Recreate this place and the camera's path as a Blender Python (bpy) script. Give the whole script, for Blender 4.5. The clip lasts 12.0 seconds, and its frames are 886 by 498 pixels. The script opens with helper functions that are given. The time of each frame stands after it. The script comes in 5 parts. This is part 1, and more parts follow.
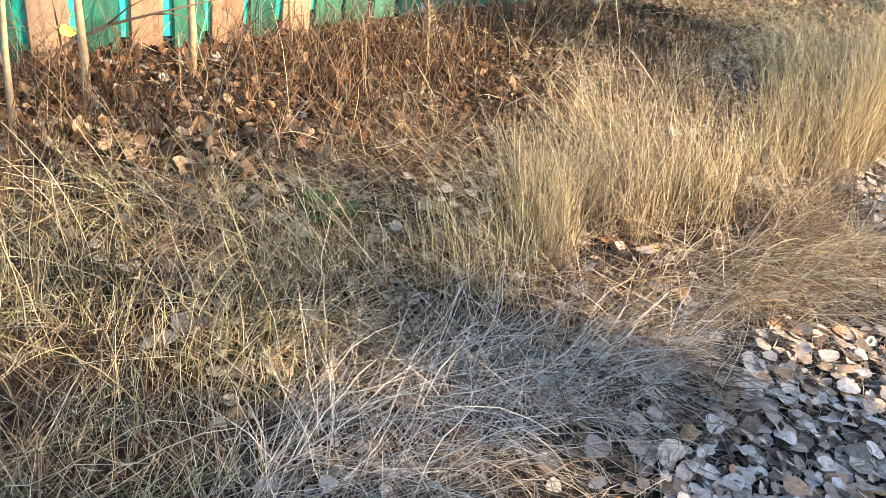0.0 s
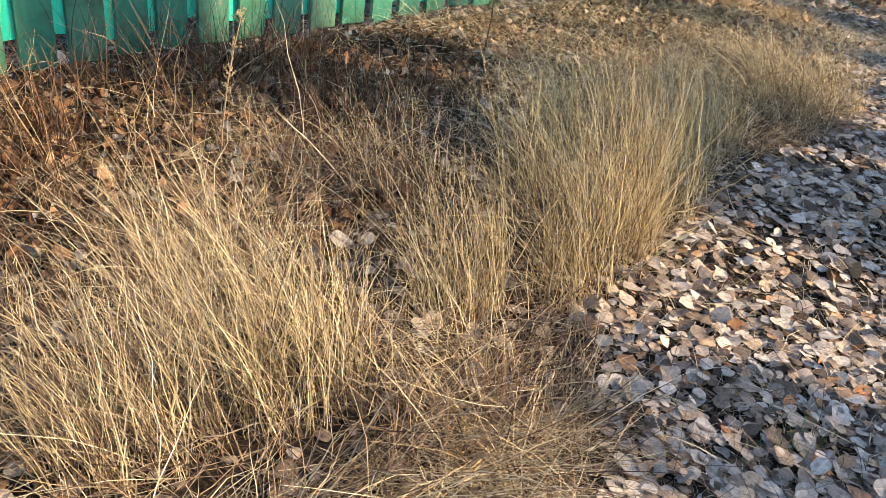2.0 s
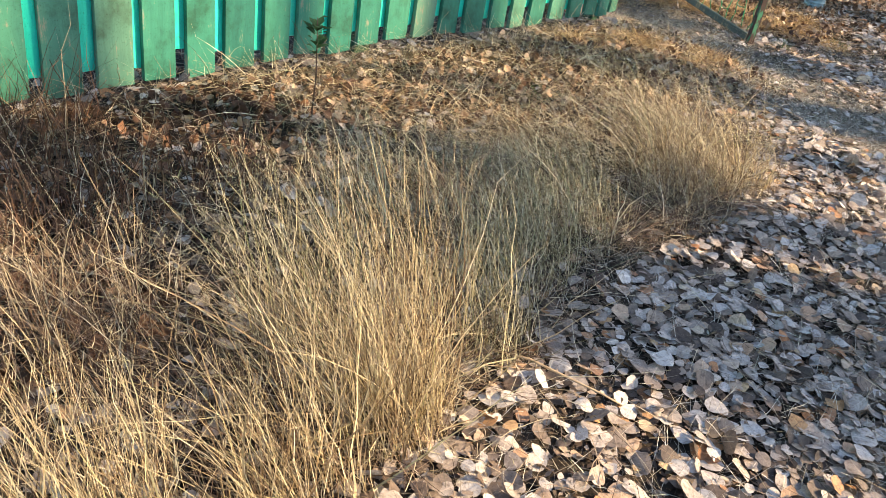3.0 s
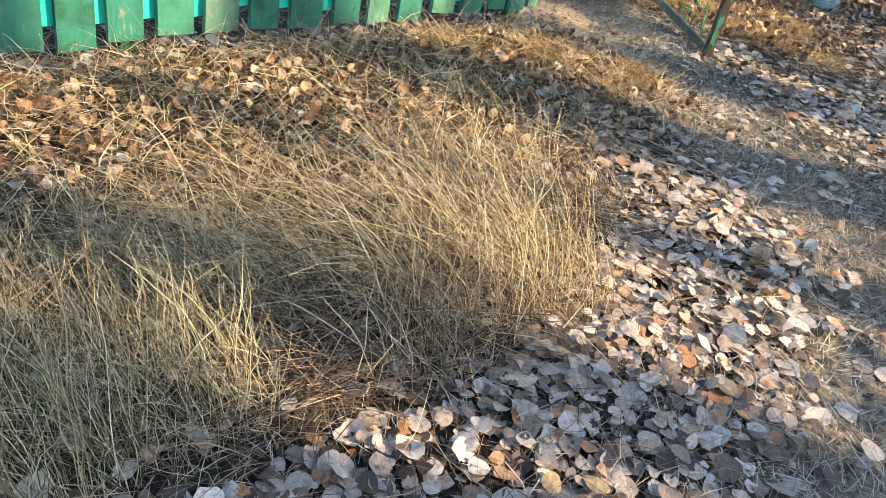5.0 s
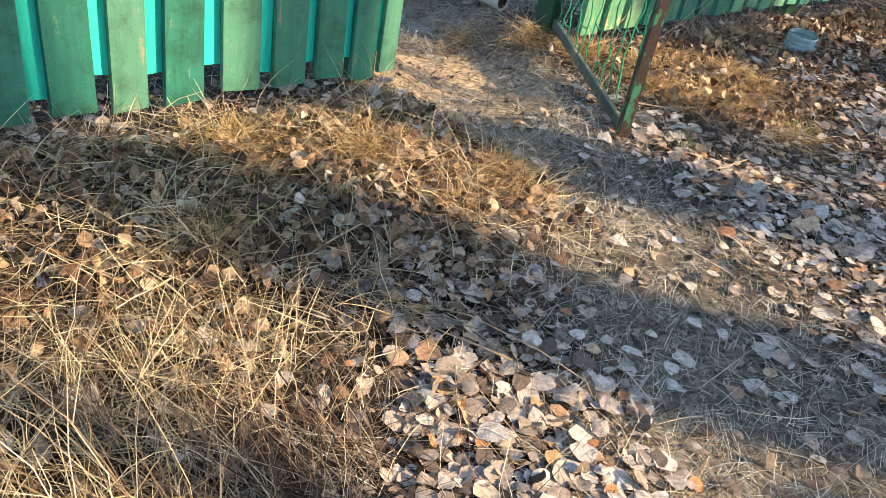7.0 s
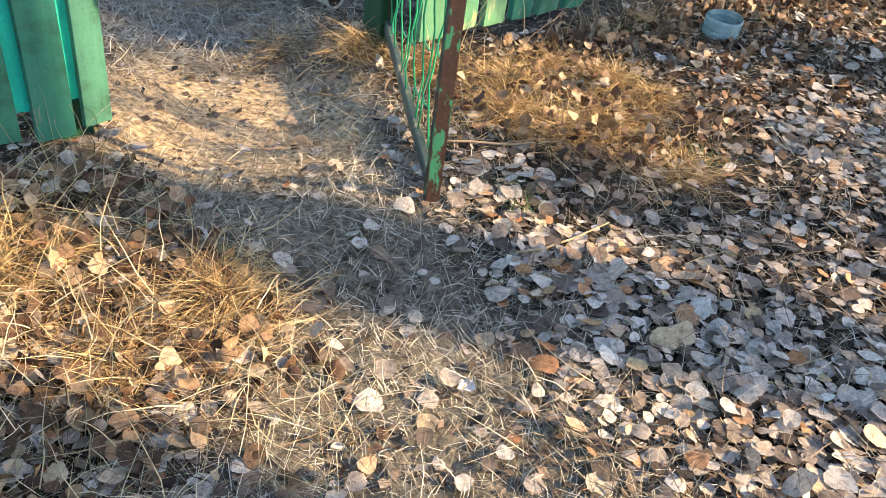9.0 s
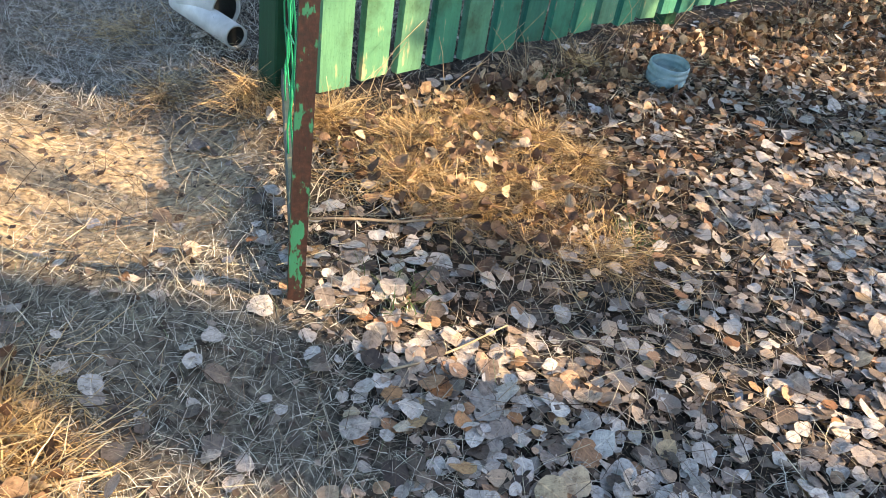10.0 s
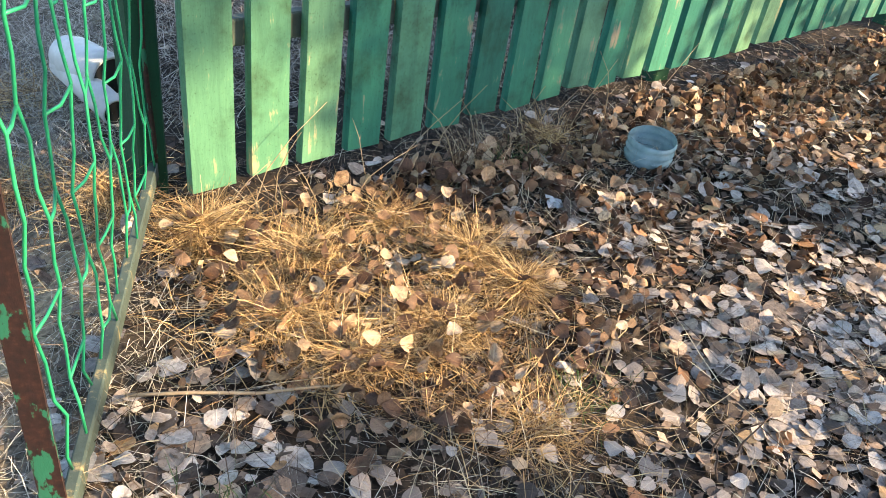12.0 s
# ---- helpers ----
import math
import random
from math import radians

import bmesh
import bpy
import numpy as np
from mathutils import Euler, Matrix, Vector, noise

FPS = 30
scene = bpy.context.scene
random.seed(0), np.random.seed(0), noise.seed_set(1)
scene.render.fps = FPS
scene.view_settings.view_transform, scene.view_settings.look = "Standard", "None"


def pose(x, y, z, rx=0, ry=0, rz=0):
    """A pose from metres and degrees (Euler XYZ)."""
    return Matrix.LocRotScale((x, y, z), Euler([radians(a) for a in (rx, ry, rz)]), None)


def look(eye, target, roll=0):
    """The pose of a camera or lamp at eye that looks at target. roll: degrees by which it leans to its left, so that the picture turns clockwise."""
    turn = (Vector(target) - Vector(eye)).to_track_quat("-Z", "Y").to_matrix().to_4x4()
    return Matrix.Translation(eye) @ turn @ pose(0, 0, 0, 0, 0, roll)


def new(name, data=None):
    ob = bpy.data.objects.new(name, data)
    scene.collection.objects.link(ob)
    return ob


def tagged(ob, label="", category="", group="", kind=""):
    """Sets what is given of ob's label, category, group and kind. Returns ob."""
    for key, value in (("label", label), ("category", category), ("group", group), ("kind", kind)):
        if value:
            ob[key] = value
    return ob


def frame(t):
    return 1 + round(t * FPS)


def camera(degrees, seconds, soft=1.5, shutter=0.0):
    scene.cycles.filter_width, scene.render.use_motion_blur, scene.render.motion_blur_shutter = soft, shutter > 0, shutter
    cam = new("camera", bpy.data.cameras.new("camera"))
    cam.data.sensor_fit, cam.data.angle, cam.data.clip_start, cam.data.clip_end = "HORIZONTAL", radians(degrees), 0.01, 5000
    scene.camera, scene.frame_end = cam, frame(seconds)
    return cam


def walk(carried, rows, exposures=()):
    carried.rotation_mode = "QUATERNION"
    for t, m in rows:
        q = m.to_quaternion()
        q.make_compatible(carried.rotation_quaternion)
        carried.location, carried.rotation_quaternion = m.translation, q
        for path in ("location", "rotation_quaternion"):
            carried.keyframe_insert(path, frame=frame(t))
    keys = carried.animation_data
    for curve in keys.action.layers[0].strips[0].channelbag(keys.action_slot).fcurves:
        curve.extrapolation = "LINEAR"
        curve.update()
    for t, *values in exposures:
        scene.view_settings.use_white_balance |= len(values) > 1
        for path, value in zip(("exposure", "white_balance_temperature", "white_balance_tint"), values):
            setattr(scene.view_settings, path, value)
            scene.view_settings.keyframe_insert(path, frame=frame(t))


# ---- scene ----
cam = camera(58.2, 12.0, soft=0.78)
EXPOSURE = 1.7
METRES, EYE, TILT, LEAN, TURN = 8.0, 1.24, -33.28, -9.53, 0.0
ROWS = [
    (0.0, 0.0, 0.0, 0.0, 0.0, 0.0, 0.0),
    (0.5, 0.0383, 0.035, 0.012, -2.16, 0.33, 2.4),
    (1.0, 0.0755, 0.0694, 0.0301, -5.66, -0.24, 3.92),
    (1.5, 0.1154, 0.0999, 0.0396, -4.62, -0.43, 3.26),
    (2.0, 0.1456, 0.1329, 0.0535, -2.31, 0.46, 3.04),
    (2.5, 0.1865, 0.174, 0.0774, -4.2, 1.86, 3.51),
    (4.5, 0.3321, 0.3073, 0.1322, -0.41, -1.05, 0.58),
    (5.0, 0.3646, 0.3355, 0.1474, -0.1, -0.85, -0.79),
    (5.5, 0.3908, 0.3765, 0.1693, -1.08, -1.5, -0.72),
    (6.0, 0.4109, 0.4057, 0.1807, -0.37, -2.34, -0.4),
    (6.5, 0.436, 0.4355, 0.2004, 3.45, -0.65, -0.01),
    (7.0, 0.4551, 0.4693, 0.2146, 0.85, -0.35, -0.24),
    (9.0, 0.5419, 0.5795, 0.2637, 0.65, -2.93, 2.7),
    (9.5, 0.5605, 0.6041, 0.2822, -1.06, -2.55, 2.41),
    (10.0, 0.5757, 0.6231, 0.289, -0.66, -2.41, 1.97),
    (10.5, 0.5941, 0.6407, 0.2986, 1.04, -1.87, 2.1),
    (11.0, 0.6033, 0.6595, 0.307, 1.55, -0.63, 1.38),
    (11.5, 0.611, 0.6845, 0.3229, 1.05, 0.02, 2.02),
    (12.0, 0.6167, 0.6946, 0.3267, 1.19, -1.33, 1.73),
]
walk(cam, [(t, pose(0, 0, EYE, TILT, LEAN, TURN) @ pose(METRES * x, METRES * y, METRES * z, 90 + pitch, roll, yaw)) for t, x, y, z, yaw, pitch, roll in ROWS], [(t, EXPOSURE + e) for t, e in ((0.0, 0.48), (0.5, 0.27), (1.5, 0.06), (2.0, -0.06), (2.5, 0.02), (4.5, 0.3), (5.2, 0.22), (6.0, 0.0), (7.2, 0.12), (9.5, 0.27), (10.5, 0.34), (12.0, 0.36))])

# ---- world, sun ----
SUN_EL = 28.0
SUN_D = Vector((0.975, -0.222, 0.0)).normalized()   # horizontal way towards the sun
SUN_W = Vector((0.222, 0.975, 0.0)).normalized()    # across it
world = bpy.data.worlds.new("world")
scene.world = world
world.use_nodes = True
_sky = world.node_tree.nodes.new("ShaderNodeTexSky")
_sky.sky_type = "NISHITA"
_sky.sun_disc = False
_sky.sun_elevation = radians(SUN_EL)
_sky.sun_rotation = math.atan2(SUN_D.x, SUN_D.y)
_bg = world.node_tree.nodes["Background"]
_bg.inputs["Strength"].default_value = 0.132
world.node_tree.links.new(_sky.outputs[0], _bg.inputs["Color"])
_sun = bpy.data.lights.new("sun", "SUN")
_sun.energy, _sun.angle, _sun.color = 4.4, radians(0.6), (1.0, 0.745, 0.45)
sun = new("sun", _sun)
_to_sun = SUN_D * math.cos(radians(SUN_EL)) + Vector((0, 0, math.sin(radians(SUN_EL))))
sun.matrix_world = look(_to_sun * 40, (0, 0, 0))

# ---- plan: s runs along the fence, o away from it towards the path ----
U, N = Vector((0.773, 0.635, 0)), Vector((0.635, -0.773, 0))


def so(s, o, z=0.0):
    p = U * s + N * (o - 3.149)
    return Vector((p.x, p.y, z))


def np_so(x, y):
    return x * 0.773 + y * 0.635, x * 0.635 - y * 0.773 + 3.149


def smooth(a, b, v):
    t = np.clip((v - a) / (b - a), 0, 1)
    return t * t * (3 - 2 * t)


def wobble(x, y, f, seed=0.0):
    """Smooth noise of about -1 to 1 out of turned sines."""
    r = np.zeros_like(x)
    for k in range(5):
        a = 1.3 * k + seed
        r += np.sin((x * math.cos(a) + y * math.sin(a)) * f * (1 + 0.37 * k) + 2.1 * k + seed * 7) / (1 + 0.35 * k)
    return r / 2.2


PATH = [(1.2, -2.0), (2.2, 0.5), (3.1, 2.4), (4.25, 3.9), (4.75, 4.9), (4.62, 5.8), (4.34, 6.5), (4.0, 7.3), (3.62, 8.3), (3.0, 10.5)]


def path_dist(x, y):
    d = np.full_like(x, 99.0)
    for (ax, ay), (bx, by) in zip(PATH, PATH[1:]):
        vx, vy = bx - ax, by - ay
        t = np.clip(((x - ax) * vx + (y - ay) * vy) / (vx * vx + vy * vy), 0, 1)
        d = np.minimum(d, np.hypot(x - ax - t * vx, y - ay - t * vy))
    return d


def gz(x, y):
    """Height of the ground."""
    x, y = np.asarray(x, float), np.asarray(y, float)
    s, o = np_so(x, y)
    near = 1 - smooth(8, 14, np.hypot(x - 3, y - 5))
    z = 0.03 * smooth(1.1, 0.5, o) * smooth(0.0, 0.3, o) * smooth(3.0, 5.0, s)
    z -= 0.02 * smooth(-0.1, -1.0, o)
    z -= 0.04 * smooth(1.3, 0.3, np.hypot(x - 2.3, y - 2.7)) * smooth(1.9, 2.4, o)
    z -= 0.03 * smooth(1.6, 0.4, np.hypot(x - 5.9, y - 7.4))
    z += 0.02 * smooth(0.8, 0.1, np.hypot(x - 3.7, y - 4.4))
    z -= 0.014
    z -= smooth(0.5, 0.1, path_dist(x, y)) * (0.02 + 0.09 * smooth(0.7, -0.1, o))
    z += near * (0.012 * wobble(x, y, 4.0, 1.0) + 0.006 * wobble(x, y, 13.0, 2.0) + 0.004 * wobble(x, y, 37.0, 3.0))
    return z


# ---- materials ----
def material(name):
    m = bpy.data.materials.new(name)
    m.use_nodes = True
    return m, m.node_tree.nodes, m.node_tree.links, m.node_tree.nodes["Principled BSDF"]


def ramp(nodes, links, fac, stops, mode="LINEAR"):
    r = nodes.new("ShaderNodeValToRGB")
    r.color_ramp.interpolation = mode
    el = r.color_ramp.elements
    while len(el) < len(stops):
        el.new(0.5)
    for e, (p, c) in zip(el, stops):
        e.position, e.color = p, (*c, 1)
    links.new(fac, r.inputs[0])
    return r.outputs[0]


def noise_tex(nodes, links, scale, detail=4.0, vec=None, rough=0.6):
    t = nodes.new("ShaderNodeTexNoise")
    t.inputs["Scale"].default_value, t.inputs["Detail"].default_value, t.inputs["Roughness"].default_value = scale, detail, rough
    if vec:
        links.new(vec, t.inputs["Vector"])
    return t.outputs["Fac"]


def mix(nodes, links, fac, a, b, blend="MIX"):
    m = nodes.new("ShaderNodeMix")
    m.data_type, m.blend_type = "RGBA", blend
    for sock, v in ((m.inputs[0], fac), (m.inputs[6], a), (m.inputs[7], b)):
        if isinstance(v, (int, float)):
            sock.default_value = v
        elif isinstance(v, tuple):
            sock.default_value = (*v, 1)
        else:
            links.new(v, sock)
    return m.outputs[2]


def bump(nodes, links, bsdf, height, strength, dist=0.01):
    b = nodes.new("ShaderNodeBump")
    b.inputs["Strength"].default_value, b.inputs["Distance"].default_value = strength, dist
    links.new(height, b.inputs["Height"])
    links.new(b.outputs[0], bsdf.inputs["Normal"])


def coords(nodes, links, scale=(1, 1, 1), kind="Object"):
    c = nodes.new("ShaderNodeTexCoord")
    m = nodes.new("ShaderNodeMapping")
    m.inputs["Scale"].default_value = scale
    links.new(c.outputs[kind], m.inputs[0])
    return m.outputs[0]


def soil_material():
    m, n, l, b = material("soil")
    v = coords(n, l)
    big = noise_tex(n, l, 1.3, 5, v)
    fine = noise_tex(n, l, 45, 6, v)
    c1 = ramp(n, l, big, [(0.3, (0.014, 0.011, 0.009)), (0.55, (0.03, 0.024, 0.019)), (0.75, (0.06, 0.049, 0.039))])
    c2 = ramp(n, l, fine, [(0.32, (0.3, 0.28, 0.26)), (0.5, (0.9, 0.88, 0.85)), (0.66, (1.5, 1.45, 1.35))])

    def layer(name, share, low, high, under):
        a = n.new("ShaderNodeAttribute")
        a.attribute_name = name
        k = n.new("ShaderNodeMath")
        k.operation = "MULTIPLY"
        k.inputs[1].default_value = share
        l.new(a.outputs["Fac"], k.inputs[0])
        return mix(n, l, k.outputs[0], under, ramp(n, l, big, [(0.3, low), (0.7, high)]))

    c1 = layer("dust", 0.6, (0.17, 0.15, 0.12), (0.28, 0.25, 0.205), c1)
    # Sandy soil, its golden brightness partly standing in for a patch of sun.
    c1 = layer("sunlit_sand", 0.85, (0.33, 0.245, 0.15), (0.46, 0.35, 0.22), c1)
    l.new(mix(n, l, 1.0, c1, c2, "MULTIPLY"), b.inputs["Base Color"])
    b.inputs["Roughness"].default_value = 0.95
    b.inputs["Specular IOR Level"].default_value = 0.15
    bump(n, l, b, fine, 0.7, 0.012)
    return m


def leafy_material(name, stops, by="island", translucent=0.25, grain=60, rough=0.7, spec=0.25):
    """Thin plant stuff: each piece has a colour of its own, and some light shines through."""
    m, n, l, b = material(name)
    if by == "island":
        rnd = n.new("ShaderNodeNewGeometry").outputs["Random Per Island"]
    else:
        rnd = n.new("ShaderNodeObjectInfo").outputs["Random"]
    col = ramp(n, l, rnd, stops)
    g = noise_tex(n, l, grain, 4, coords(n, l))
    blot = ramp(n, l, g, [(0.3, (0.5, 0.45, 0.42)), (0.48, (0.95, 0.94, 0.93)), (0.72, (1.22, 1.2, 1.17))])
    col = mix(n, l, 0.8, col, blot, "MULTIPLY")
    l.new(col, b.inputs["Base Color"])
    b.inputs["Roughness"].default_value = rough
    b.inputs["Specular IOR Level"].default_value = spec
    t = n.new("ShaderNodeBsdfTranslucent")
    l.new(col, t.inputs["Color"])
    mx = n.new("ShaderNodeMixShader")
    mx.inputs[0].default_value = translucent
    l.new(b.outputs[0], mx.inputs[1])
    l.new(t.outputs[0], mx.inputs[2])
    l.new(mx.outputs[0], n["Material Output"].inputs["Surface"])
    bump(n, l, b, g, 0.3, 0.003)
    return m


def leaf_material(name, stops, by="island", translucent=0.1):
    """A fallen leaf: midrib and side veins, blotches, brown spots; its colour varies leaf by leaf."""
    m, n, l, b = material(name)
    if by == "island":
        rnd = n.new("ShaderNodeNewGeometry").outputs["Random Per Island"]
    else:
        rnd = n.new("ShaderNodeObjectInfo").outputs["Random"]
    own = n.new("ShaderNodeAttribute")
    own.attribute_name = "leafco"
    xyz = n.new("ShaderNodeSeparateXYZ")
    l.new(own.outputs["Vector"], xyz.inputs[0])

    def calc(op, a, b2=None, c=None):
        k = n.new("ShaderNodeMath")
        k.operation = op
        for i, v in enumerate((a, b2, c)):
            if v is None:
                continue
            if isinstance(v, (int, float)):
                k.inputs[i].default_value = v
            else:
                l.new(v, k.inputs[i])
        return k.outputs[0]

    ay = calc("ABSOLUTE", xyz.outputs["Y"])
    mid = ramp(n, l, ay, [(0.012, (1, 1, 1)), (0.035, (0, 0, 0))])
    wave = calc("SINE", calc("MULTIPLY", calc("MULTIPLY_ADD", ay, -0.75, xyz.outputs["X"]), 40.0))
    side = ramp(n, l, wave, [(0.78, (0, 0, 0)), (1.0, (0.55, 0.55, 0.55))])
    vein = mix(n, l, 1.0, mid, side, "LIGHTEN")
    col = ramp(n, l, rnd, stops)
    v = coords(n, l)
    g = noise_tex(n, l, 75, 5, v)
    spots = noise_tex(n, l, 260, 3, v)
    col = mix(n, l, 0.85, col, ramp(n, l, g, [(0.3, (0.42, 0.38, 0.36)), (0.47, (0.9, 0.89, 0.89)), (0.72, (1.3, 1.28, 1.25))]), "MULTIPLY")
    col = mix(n, l, 0.6, col, ramp(n, l, spots, [(0.32, (0.35, 0.28, 0.22)), (0.42, (1, 1, 1))]), "MULTIPLY")
    pale = mix(n, l, 1.0, col, (1.35, 1.32, 1.25), "MULTIPLY")
    col = mix(n, l, vein, col, pale)
    l.new(col, b.inputs["Base Color"])
    b.inputs["Roughness"].default_value = 0.62
    b.inputs["Specular IOR Level"].default_value = 0.3
    tr = n.new("ShaderNodeBsdfTranslucent")
    l.new(col, tr.inputs["Color"])
    mx = n.new("ShaderNodeMixShader")
    mx.inputs[0].default_value = translucent
    l.new(b.outputs[0], mx.inputs[1])
    l.new(tr.outputs[0], mx.inputs[2])
    l.new(mx.outputs[0], n["Material Output"].inputs["Surface"])
    bump(n, l, b, mix(n, l, 0.5, g, vein, "ADD"), 0.4, 0.002)
    return m


def paint_material(name, tones, wood, wear, grime=0.5):
    """Old brushed paint on a sawn board: streaks along the board, worn spots with bare wood."""
    m, n, l, b = material(name)
    info = n.new("ShaderNodeObjectInfo")
    c = n.new("ShaderNodeTexCoord")
    off = n.new("ShaderNodeVectorMath")
    off.operation = "ADD"
    sc = n.new("ShaderNodeVectorMath")
    sc.operation = "SCALE"
    sc.inputs[0].default_value = (7.3, 3.1, 5.7)
    l.new(info.outputs["Random"], sc.inputs["Scale"])
    l.new(c.outputs["Object"], off.inputs[0])
    l.new(sc.outputs[0], off.inputs[1])
    st = n.new("ShaderNodeMapping")
    st.inputs["Scale"].default_value = (34, 34, 1.6)
    l.new(off.outputs[0], st.inputs[0])
    bend_n = n.new("ShaderNodeTexNoise")
    bend_n.inputs["Scale"].default_value, bend_n.inputs["Detail"].default_value = 5.0, 2.0
    l.new(off.outputs[0], bend_n.inputs["Vector"])
    mv = n.new("ShaderNodeVectorMath")
    mv.operation = "MULTIPLY_ADD"
    mv.inputs[1].default_value = (1.6, 1.6, 0.3)
    l.new(bend_n.outputs["Color"], mv.inputs[0])
    l.new(st.outputs[0], mv.inputs[2])
    grain = noise_tex(n, l, 1.0, 7, mv.outputs[0], 0.7)
    blot = noise_tex(n, l, 5.5, 8, off.outputs[0], 0.7)
    speck = noise_tex(n, l, 160.0, 3, off.outputs[0])
    tone = ramp(n, l, info.outputs["Random"], tones)
    streak = ramp(n, l, grain, [(0.26, (0.55, 0.58, 0.58)), (0.5, (0.96, 0.97, 0.97)), (0.74, (1.22, 1.16, 1.08))])
    col = mix(n, l, 0.8, tone, streak, "MULTIPLY")
    patch = ramp(n, l, blot, [(0.33, (1 - grime * 0.8, 1 - grime * 0.9, 1 - grime)), (0.5, (0.95, 0.95, 0.92)), (0.66, (1.12, 1.1, 1.05))])
    col = mix(n, l, 0.85, col, patch, "MULTIPLY")
    dirt = ramp(n, l, speck, [(0.30, (0.45, 0.42, 0.36)), (0.40, (1, 1, 1))])
    col = mix(n, l, 0.7, col, dirt, "MULTIPLY")
    mul = n.new("ShaderNodeMath")
    mul.operation = "MULTIPLY"
    l.new(grain, mul.inputs[0])
    l.new(blot, mul.inputs[1])
    bare = ramp(n, l, mul.outputs[0], [(max(0.0, 0.42 - wear), (0, 0, 0)), (0.46 - wear * 0.8, (1, 1, 1))])
    woodc = ramp(n, l, grain, [(0.3, tuple(0.55 * x for x in wood)), (0.7, wood)])
    col = mix(n, l, bare, col, woodc)
    l.new(col, b.inputs["Base Color"])
    b.inputs["Roughness"].default_value = 0.6
    b.inputs["Specular IOR Level"].default_value = 0.3
    bump(n, l, b, grain, 0.35, 0.004)
    return m


def rust_material():
    m, n, l, b = material("rusty_painted_steel")
    v = coords(n, l)
    a = noise_tex(n, l, 42, 6, coords(n, l, (1, 1, 0.4)))
    f = noise_tex(n, l, 90, 5, v)
    rust = ramp(n, l, f, [(0.3, (0.009, 0.004, 0.003)), (0.55, (0.026, 0.009, 0.0065)), (0.78, (0.065, 0.025, 0.014))])
    mask = ramp(n, l, a, [(0.54, (0, 0, 0)), (0.57, (1, 1, 1))])
    col = mix(n, l, mask, rust, (0.018, 0.13, 0.07))
    l.new(col, b.inputs["Base Color"])
    b.inputs["Roughness"].default_value = 0.62
    bump(n, l, b, a, 0.5, 0.003)
    return m


def plain_material(name, dark, light, scale=20, rough=0.5, strength=0.2, spec=0.4, metal=0.0):
    m, n, l, b = material(name)
    f = noise_tex(n, l, scale, 5, coords(n, l))
    l.new(ramp(n, l, f, [(0.3, dark), (0.7, light)]), b.inputs["Base Color"])
    b.inputs["Roughness"].default_value, b.inputs["Specular IOR Level"].default_value, b.inputs["Metallic"].default_value = rough, spec, metal
    bump(n, l, b, f, strength, 0.004)
    return m


def bottle_material():
    m, n, l, b = material("clear_blue_plastic")
    f = noise_tex(n, l, 25, 4, coords(n, l))
    l.new(ramp(n, l, f, [(0.35, (0.36, 0.52, 0.56)), (0.7, (0.56, 0.72, 0.76))]), b.inputs["Base Color"])
    b.inputs["Roughness"].default_value = 0.22
    b.inputs["Transmission Weight"].default_value = 0.55
    b.inputs["IOR"].default_value = 1.25
    return m


M_SOIL = soil_material()
STRAW = [(0.0, (0.05, 0.03, 0.018)), (0.22, (0.16, 0.105, 0.06)), (0.5, (0.40, 0.32, 0.185)), (0.75, (0.60, 0.505, 0.325)), (0.92, (0.73, 0.65, 0.46)), (1.0, (0.36, 0.33, 0.15))]
M_STRAW = leafy_material("dry_straw", STRAW, translucent=0.3, grain=30, rough=0.5, spec=0.35)
# Straw for the heaps, with the sun's orange warmth mixed into its colour.
M_SUN_STRAW = leafy_material("sun_toned_straw", [(0.0, (0.06, 0.03, 0.014)), (0.22, (0.19, 0.11, 0.05)), (0.5, (0.45, 0.30, 0.135)), (0.78, (0.64, 0.46, 0.22)), (1.0, (0.78, 0.61, 0.34))], translucent=0.3, grain=30, rough=0.5, spec=0.35)
M_TAN = leafy_material("tan_straw", [(0.0, (0.06, 0.036, 0.024)), (0.25, (0.17, 0.11, 0.07)), (0.55, (0.38, 0.305, 0.185)), (0.8, (0.57, 0.485, 0.325)), (1.0, (0.73, 0.66, 0.49))], translucent=0.25, grain=30, rough=0.55, spec=0.3)
M_SAGE = leafy_material("grey_green_straw", [(0.0, (0.05, 0.042, 0.022)), (0.25, (0.15, 0.13, 0.065)), (0.55, (0.40, 0.355, 0.215)), (0.8, (0.58, 0.52, 0.35)), (0.93, (0.72, 0.66, 0.50)), (1.0, (0.12, 0.19, 0.06))], translucent=0.3, grain=30, rough=0.55, spec=0.3)
M_UNDER = leafy_material("brown_undergrowth", [(0.0, (0.025, 0.015, 0.011)), (0.35, (0.075, 0.046, 0.031)), (0.7, (0.19, 0.125, 0.082)), (1.0, (0.42, 0.32, 0.22))], translucent=0.15, grain=30)
M_PALESTRAW = leafy_material("bleached_straw", [(0.0, (0.10, 0.085, 0.07)), (0.3, (0.32, 0.29, 0.25)), (0.7, (0.58, 0.54, 0.48)), (1.0, (0.74, 0.70, 0.63))], translucent=0.2, grain=30, rough=0.5, spec=0.35)
M_THATCH = leafy_material("grey_thatch", [(0.0, (0.05, 0.042, 0.033)), (0.28, (0.20, 0.18, 0.14)), (0.58, (0.44, 0.405, 0.335)), (0.82, (0.62, 0.58, 0.49)), (0.96, (0.72, 0.68, 0.59)), (1.0, (0.16, 0.21, 0.10))], translucent=0.12, grain=30)
